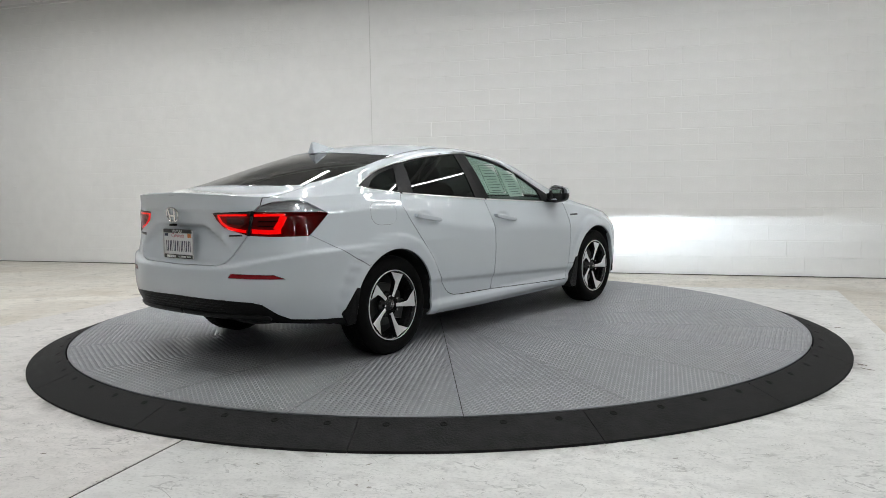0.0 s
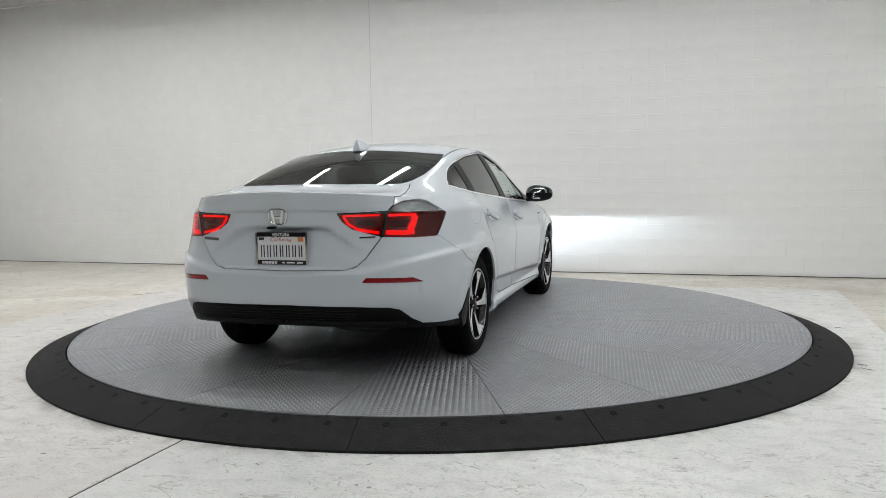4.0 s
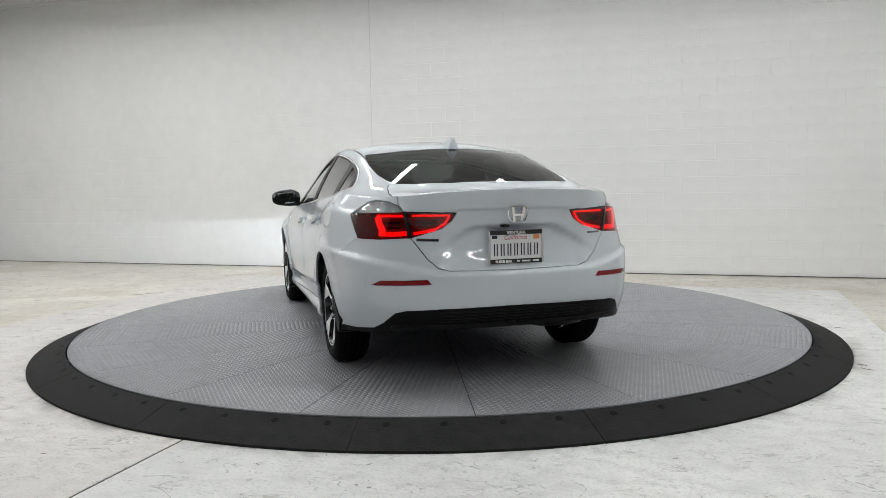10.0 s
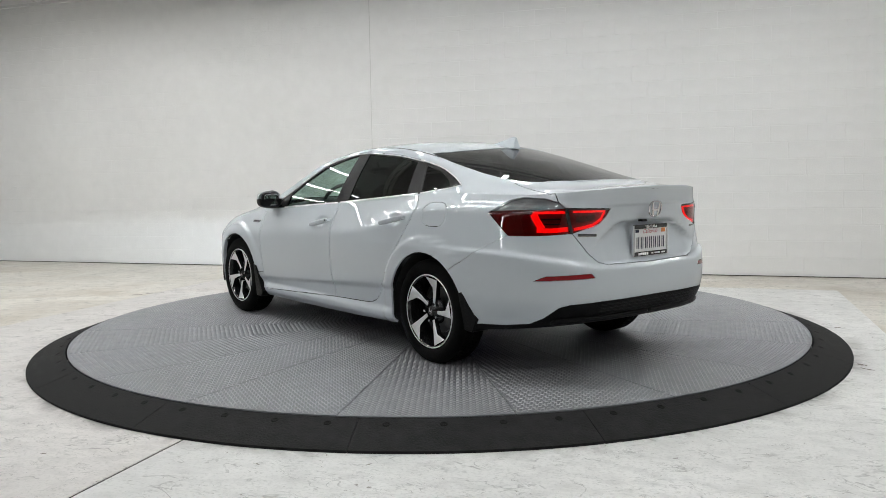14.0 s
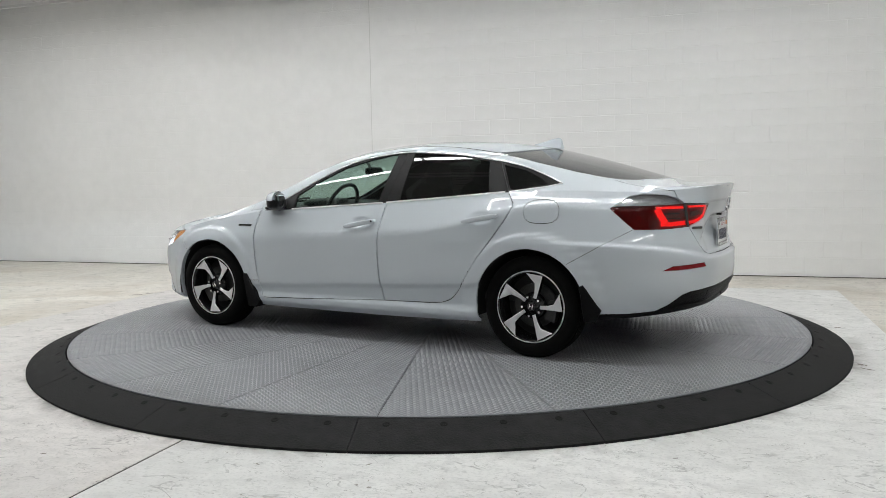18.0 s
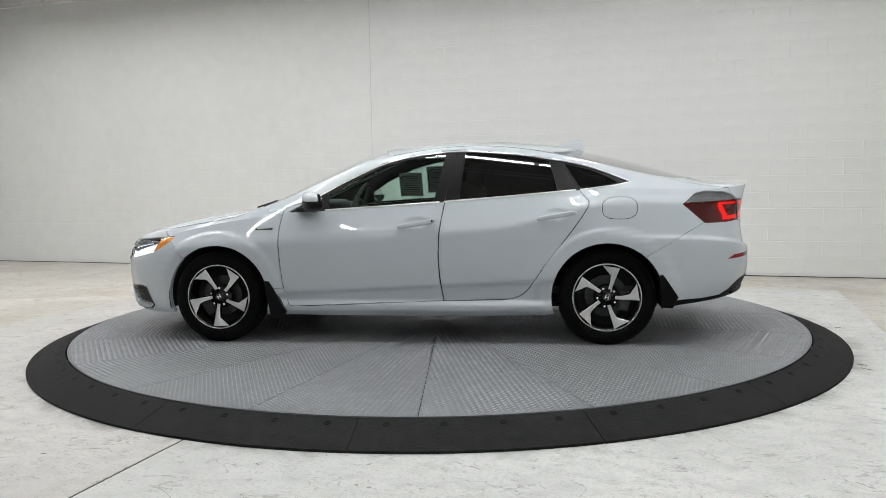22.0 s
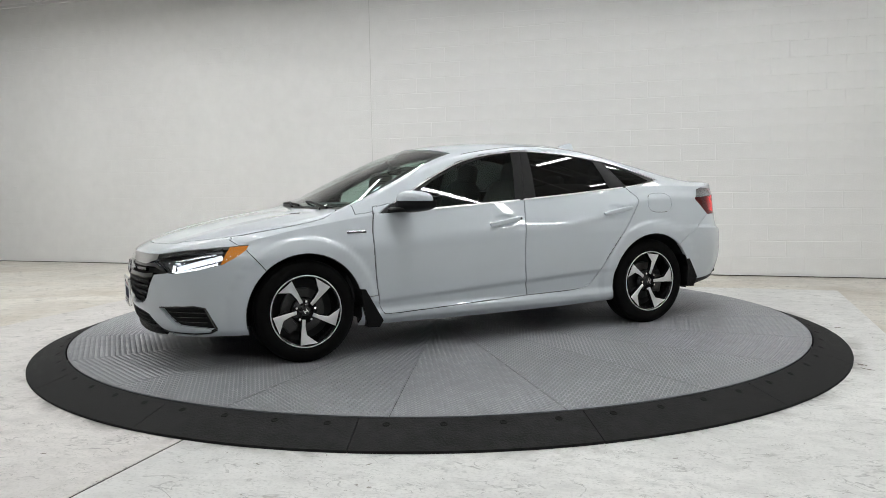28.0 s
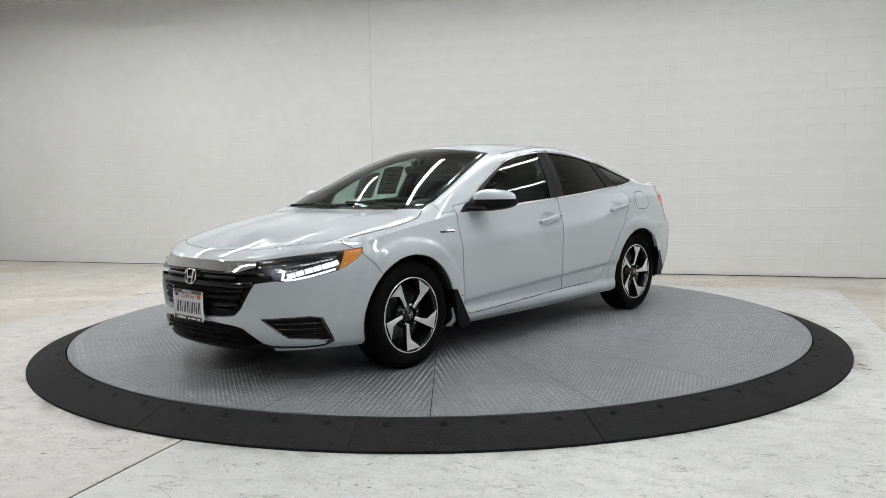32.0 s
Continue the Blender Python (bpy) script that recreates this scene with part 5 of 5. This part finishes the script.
            for i in range(len(pts)):
                j = (i + 1) % len(pts)
                bm.faces.new((a[i], b[i], b[j], a[j]))
            bmesh.ops.recalc_face_normals(bm, faces=bm.faces)
            bmesh.ops.bevel(bm, geom=bm.edges[:], offset=0.003, segments=1, affect="EDGES")
            part("mud_flap", mirrored(bm, s), PLASTIC, car, "black plastic mud flap")
        for ax, az in ((AXLE, 0.318), (-AXLE, 0.322)):
            bm = bmesh.new()
            arc = circle_line(ax, az, ARCH_R + 0.004, -12, 192, 36)
            rows = [[bm.verts.new((x, y, z)) for y in (0.858, 0.80, 0.52)] + [bm.verts.new((ax + (x - ax) * 0.3, 0.52, az + (z - az) * 0.3))] for x, z in arc]
            for r1, r2 in zip(rows, rows[1:]):
                for k in range(3):
                    bm.faces.new((r1[k], r2[k], r2[k + 1], r1[k + 1]))
            part("wheel_arch_liner", mirrored(bm, s), DARK, car)
            w = wheel(car, ax > 0)
            spin = {(1, 1): 33, (1, -1): -18, (-1, 1): -14, (-1, -1): -18.5}[(1 if ax > 0 else -1, s)]
            w.matrix_basis = pose(ax, s * 0.768, WHEEL_R, 0, 0, 0 if s > 0 else 180) @ pose(0, 0, 0, 0, spin, 0)
    # nose
    panel("chrome_bar", "chrome_bar", CHROME, fb, "B", push=-0.004, gap=0.001, rim=0.02, even="nose", label="chrome bar over the grille")
    gr = panel("grille", "grille", DARK, car, "B", push=0.035, gap=0, rim=0, label="gloss black grille with slats")
    for z, u1, wd in ((0.600, 23, 0.020), (0.530, 26.5, 0.020), (0.492, 25.5, 0.020), (0.454, 24, 0.020), (0.416, 22, 0.016)):
        bm = bmesh.new()
        for s in (1, -1):
            me = bpy.data.meshes.new("slat")
            b2 = ribbon(at_front, fine([(0.05, z), (u1, z)], 1.5), wd, -0.012, s, 0.03)
            b2.to_mesh(me)
            b2.free()
            bm.from_mesh(me)
        part("slat", bm, GLOSS_BLACK if z > 0.58 else PLASTIC, gr)
    for z in (0.52, 0.44):
        for s in (1, -1):
            part("slat_accent", ribbon(at_front, fine([(12.5, z), (20.5, z + 0.004)], 1.5), 0.007, -0.006, s, 0.02), DARK_CHROME, gr)
    bm = bmesh.new()
    for s in (1, -1):
        for line, wd in (([(0.05, 0.562), (16, 0.562), (25, 0.560), (30.5, 0.570)], 0.030), ([(0.05, 0.632), (24, 0.626), (31, 0.63), (36.5, 0.604)], 0.024)):
            me = bpy.data.meshes.new("bar")
            b2 = ribbon(at_front, fine(line, 1.0), wd, 0.004, s, 0.03)
            b2.to_mesh(me)
            b2.free()
            bm.from_mesh(me)
    part("grille_surround", bm, GLOSS_BLACK, gr, "gloss black grille surround")
    panel("lower_intake", "intake", PLASTIC, fb, "B", push=0.022, gap=0, rim=0, label="black lower intake")
    bm = bmesh.new()
    for s in (1, -1):
        me = bpy.data.meshes.new("lip")
        b2 = ribbon(at_front, fine([(0.05, 0.196), (20, 0.198), (33, 0.206)], 1.0), 0.026, 0.010, s, 0.03)
        b2.to_mesh(me)
        b2.free()
        bm.from_mesh(me)
    part("lip", bm, PLASTIC, fb, "gloss black chin lip")
    for z in (0.315, 0.285, 0.255):
        bm = bmesh.new()
        for s in (1, -1):
            me = bpy.data.meshes.new("slat")
            b2 = ribbon(at_front, fine([(0.05, z), (24 if z > 0.3 else 27, z - 0.004)], 1.0), 0.008, -0.012, s, 0.02)
            b2.to_mesh(me)
            b2.free()
            bm.from_mesh(me)
        part("intake_slat", bm, PLASTIC, fb)
    for s, side in ((1, "L"), (-1, "R")):
        fog = panel("fog_recess", "fog", TRIM_BLACK, car, side, push=0.03, gap=0, rim=0, label="black corner intake")
        for z in (0.345, 0.315, 0.285):
            part("intake_slat", ribbon(at_front, fine([(36.5 + (0.345 - z) * 50, z), (53, z)], 1.0), 0.007, -0.016, s, 0.014), GLOSS_BLACK, fog)
        part("lip_edge", ribbon(at_front, fine([(31.5, 0.238), (36, 0.217), (47, 0.212), (53.5, 0.221), (56.6, 0.246)], 1.0), 0.014, 0.004, s, 0.01), GLOSS_BLACK, fb)
        part("fog_edge", ribbon(at_front, fine([(33, 0.374), (49, 0.386), (52.7, 0.376), (56.2, 0.25)], 1.0), 0.014, -0.002, s, 0.025), GLOSS_BLACK, fog)
    emblem(gr, pose(2.292, 0, 0.592, -8, 0, 90), "emblem")
    number_plate(car, pose(2.312, 0, 0.428, 0, 0, 90), True)
    # tail
    df_ = panel("diffuser", "diffuser", PLASTIC, car, "B", push=-0.002, gap=0, rim=0.02, label="black plastic diffuser")
    for z, u1 in ((0.425, 36), (0.408, 38), (0.391, 39), (0.374, 39.5)):
        bm = bmesh.new()
        for s in (1, -1):
            me = bpy.data.meshes.new("rib")
            b2 = ribbon(at_rear, fine([(0.05, z), (26, z - 0.002)], 1.0), 0.009, 0.005, s, 0.014)
            b2.to_mesh(me)
            b2.free()
            bm.from_mesh(me)
        part("diffuser_rib", bm, TRIM_BLACK, df_)
    bm = bmesh.new()
    for s in (1, -1):
        me = bpy.data.meshes.new("lip")
        b2 = ribbon(at_rear, fine([(0.05, 0.346), (30, 0.346), (38, 0.342), (42, 0.334)], 1.0), 0.042, 0.016, s, 0.02, True)
        b2.to_mesh(me)
        b2.free()
        bm.from_mesh(me)
    part("diffuser_lip", bm, TRIM_BLACK, df_, "rounded black lower lip")
    emblem(car, pose(-2.372, 0, 0.938, 8, 0, -90), "emblem")
    number_plate(car, pose(-2.338, 0.0, 0.759, 0, 0, -90), False)
    part("tail_badge", ribbon(at_rear, fine([(26.5, 0.806), (33.2, 0.81)], 1.0), 0.017, 0.003, 1), DARK_CHROME, car, "dark chrome lettering badge")
    part("tail_badge", ribbon(at_rear, fine([(28, 0.818), (33, 0.82)], 1.0), 0.011, 0.003, -1), DARK_CHROME, car, "dark chrome lettering badge")
    part("camera_pod", box((0.03, 0.045, 0.014), (-2.330, 0.06, 0.874), None, 0.004), PLASTIC, car)
    # roof fin, wipers
    bm = bmesh.new()
    prof = [(-1.035, 1.362), (-1.10, 1.378), (-1.17, 1.398), (-1.215, 1.405), (-1.232, 1.395), (-1.24, 1.325), (-1.03, 1.350)]
    a = [bm.verts.new((x, 0.006 if z > 1.37 else 0.032, z)) for x, z in prof]
    b = [bm.verts.new((x, -0.006 if z > 1.37 else -0.032, z)) for x, z in prof]
    bm.faces.new(a)
    bm.faces.new(b[::-1])
    for i in range(len(prof)):
        j = (i + 1) % len(prof)
        bm.faces.new((a[i], b[i], b[j], a[j]))
    bmesh.ops.recalc_face_normals(bm, faces=bm.faces)
    bmesh.ops.bevel(bm, geom=bm.edges[:], offset=0.004, segments=2, affect="EDGES")
    part("roof_fin", bm, PAINT, car, "white roof fin antenna")
    for y0, y1, x0, x1 in ((0.55, -0.02, 1.10, 1.07), (-0.05, -0.62, 1.12, 1.08)):
        p0, n0 = at_top((x0, abs(y0)))
        p1, n1 = at_top((x1, abs(y1)))
        p0.y, p1.y = y0, y1
        mid = [p0.lerp(p1, k / 10) + Vector((0.01 * math.sin(k / 10 * math.pi), 0, 0.008 + 0.008 * math.sin(k / 10 * math.pi))) for k in range(11)]
        wp = part("wiper", tube(mid, 0.008, 6), PLASTIC, car, "black wiper")
        part("wiper_arm", tube([p0 + Vector((0.05, 0, 0.0)), p0.lerp(p1, 0.5) + Vector((0.012, 0, 0.024))], 0.007, 6), PLASTIC, wp)
    # underside
    bm = box((3.65, 1.30, 0.05), (0.12, 0, 0.25), None, 0.02)
    part("underbody", bm, DARK, car)
    # unseen plates added to block light and deepen the shadow under the car
    part("floor_pan", box((1.80, 1.66, 0.04), (0.0, 0, 0.245), None, 0.012), DARK, car)
    part("front_tray", box((0.34, 0.96, 0.03), (1.88, 0, 0.225), None, 0.01), DARK, car)
    part("spare_well", box((0.56, 1.00, 0.09), (-1.88, 0, 0.350), None, 0.03), DARK, car)
    part("exhaust", tube([(-1.2, -0.45, 0.25), (-1.7, -0.48, 0.29), (-1.95, -0.48, 0.30)], 0.028, 14), STEEL, car)
    bm = pillow((0.45, 0.35, 0.12), (-1.93, -0.35, 0.32), 4, 12)
    part("silencer", bm, STEEL, car, smooth=True)
    for x in (AXLE, -AXLE):
        part("axle", tube([(x, -0.72, 0.30), (x, 0.72, 0.30)], 0.035, 12), DARK, car)
    # cabin
    part("cabin_floor", box((2.6, 1.5, 0.05), (-0.3, 0, 0.36), None, 0.01), CABIN, car)
    part("firewall", box((0.05, 1.5, 0.5), (1.02, 0, 0.62)), CABIN, car)
    dash = pillow((0.55, 1.46, 0.32), (0.80, 0, 0.80), 4.0, 18)
    part("dashboard", dash, CABIN_TRIM, car, "dark dashboard", smooth=True)
    part("instrument_hood", pillow((0.22, 0.36, 0.10), (0.62, 0.37, 0.94), 3, 14), CABIN_TRIM, car, smooth=True)
    ring = [Vector((0.44, 0.37, 0.93)) + pose(0, 0, 0, 0, -24, 0).to_3x3() @ Vector((0, 0.178 * math.cos(a), 0.178 * math.sin(a))) for a in np.linspace(0, 2 * math.pi, 37)[:-1]]
    sw = part("steering_wheel", tube(ring, 0.015, 10, True), CABIN_TRIM, car, "black steering wheel", smooth=True)
    part("wheel_hub", pillow((0.06, 0.15, 0.13), (0.45, 0.37, 0.93), 3, 12, pose(0, 0, 0, 0, -24, 0)), CABIN_TRIM, sw, smooth=True)
    part("wheel_spoke", box((0.02, 0.33, 0.04), (0.445, 0.37, 0.93), pose(0, 0, 0, 0, -24, 0), 0.006), CABIN_TRIM, sw)
    rv = part("rear_view_mirror", pillow((0.03, 0.24, 0.07), (0.385, 0.0, 1.195), 4, 12), GLOSS_BLACK, car, "black rear-view mirror", smooth=True)
    part("mirror_stalk", tube([(0.40, 0, 1.20), (0.45, 0, 1.27)], 0.012, 8), CABIN_TRIM, rv)
    for y in (0.37, -0.37):
        st = part("front_seat", pillow((0.52, 0.50, 0.20), (0.02, y, 0.50), 4, 14), CABIN, car, "dark cloth front seat", smooth=True)
        part("backrest", pillow((0.18, 0.48, 0.62), (-0.32, y, 0.80), 4, 14, pose(0, 0, 0, 0, -16, 0)), CABIN, st, smooth=True)
        part("headrest", pillow((0.10, 0.26, 0.19), (-0.43, y, 1.145), 3.5, 12, pose(0, 0, 0, 0, -10, 0)), CABIN, st, smooth=True)
    bench = part("rear_bench", pillow((0.50, 1.30, 0.20), (-0.85, 0, 0.50), 5, 14), CABIN, car, "dark cloth rear bench", smooth=True)
    part("backrest", pillow((0.18, 1.30, 0.58), (-1.18, 0, 0.78), 5, 14, pose(0, 0, 0, 0, -22, 0)), CABIN, bench, smooth=True)
    for y in (0.4, 0, -0.4):
        part("headrest", pillow((0.10, 0.24, 0.15), (-1.32, y, 1.06), 3.5, 12), CABIN, bench, smooth=True)
    part("parcel_shelf", box((0.62, 1.2, 0.02), (-1.62, 0, 1.0), None, 0.005), CABIN, car)
    # sheets taped inside the window of the far front door
    for x0, x1, z0, z1, yaw in ((-0.15, 0.075, 0.985, 1.243, 0), (0.12, 0.32, 0.958, 1.19, 0)):
        cx, cz = (x0 + x1) / 2, (z0 + z1) / 2
        p, n = at_side((cx, cz))
        sheet = part("window_sheet", box((x1 - x0, 0.0015, z1 - z0)), PAPER, car, "printed paper sheet taped inside the window")
        tilt = math.degrees(math.atan2(n.z, n.y))
        sheet.matrix_basis = pose(cx, -(p.y - 0.018), cz + 0.006, -tilt, 0, 0)
        bm = bmesh.new()
        w_, h_ = x1 - x0, z1 - z0
        if x0 < 0:
            for bx, bz, bw, bh in ((0, h_ / 2 - 0.01, w_ - 0.02, 0.007), (0, -h_ / 2 + 0.01, w_ - 0.02, 0.007), (-w_ / 2 + 0.012, 0, 0.007, h_ - 0.02), (w_ / 2 - 0.012, 0, 0.007, h_ - 0.02)):
                add_box(bm, (bw, 0.0035, bh), (bx, 0, bz))
        for k in range(9):
            add_box(bm, (w_ * (0.55 if k % 3 else 0.7), 0.0032, 0.006), (-0.01 * (k % 2), 0, h_ / 2 - 0.035 - k * h_ * 0.095))
        part("print_bars", bm, PAPER_INK, sheet)
    return car


car = build_car()


# ---------------------------------------------------------------- the blocks of the back wall
def wall_blocks():
    wall = bpy.data.objects["wall_back"]
    rng = random.Random(7)
    v, f = block_mesh(BLOCK)
    me = bpy.data.meshes.new("block")
    me.from_pydata(v, [], f)
    me.materials.append(WALL)
    far_v, far_f = [], []
    rows, mid = int(CEIL_Z / COURSE), (WALL_L + WALL_R) / 2
    for r in range(rows):
        z = COURSE * (r + 0.5) + 0.035
        n = int((WALL_R - WALL_L) / BLOCK) - 1
        for k in range(n):
            u = WALL_L + 0.25 + BLOCK * (k + 0.5 * (r % 2)) + 0.1
            if u + BLOCK / 2 > WALL_R or z + COURSE / 2 > CEIL_Z:
                continue
            at = Vector((u - mid, -0.1, z - CEIL_Z / 2))
            if -1.9 < u < 4.75 and r < 17:
                b = new("block", me)
                b.parent = wall
                b.matrix_basis = pose(at.x, at.y, at.z, rng.uniform(-.12, .12), 0, rng.uniform(-.12, .12))
            else:
                far_f += [tuple(i + len(far_v) for i in q) for q in f]
                far_v += [(x + at.x, y * 0.35 + at.y, w + at.z) for x, y, w in v]
    rest = bpy.data.meshes.new("far_blocks")
    rest.from_pydata(far_v, [], far_f)
    rest.materials.append(WALL)
    ob = new("far_blocks", rest)
    ob.parent = wall
    tagged(ob, kind="stuff")


wall_blocks()


# ---------------------------------------------------------------- what moves
def motions():
    times = [2.0 * i for i in range(17)]
    walk(car, [(t, car_pose(t)) for t in times])
    walk(deck, [(t, pose(0, 0, 0, 0, 0, RATE * t)) for t in times])


motions()
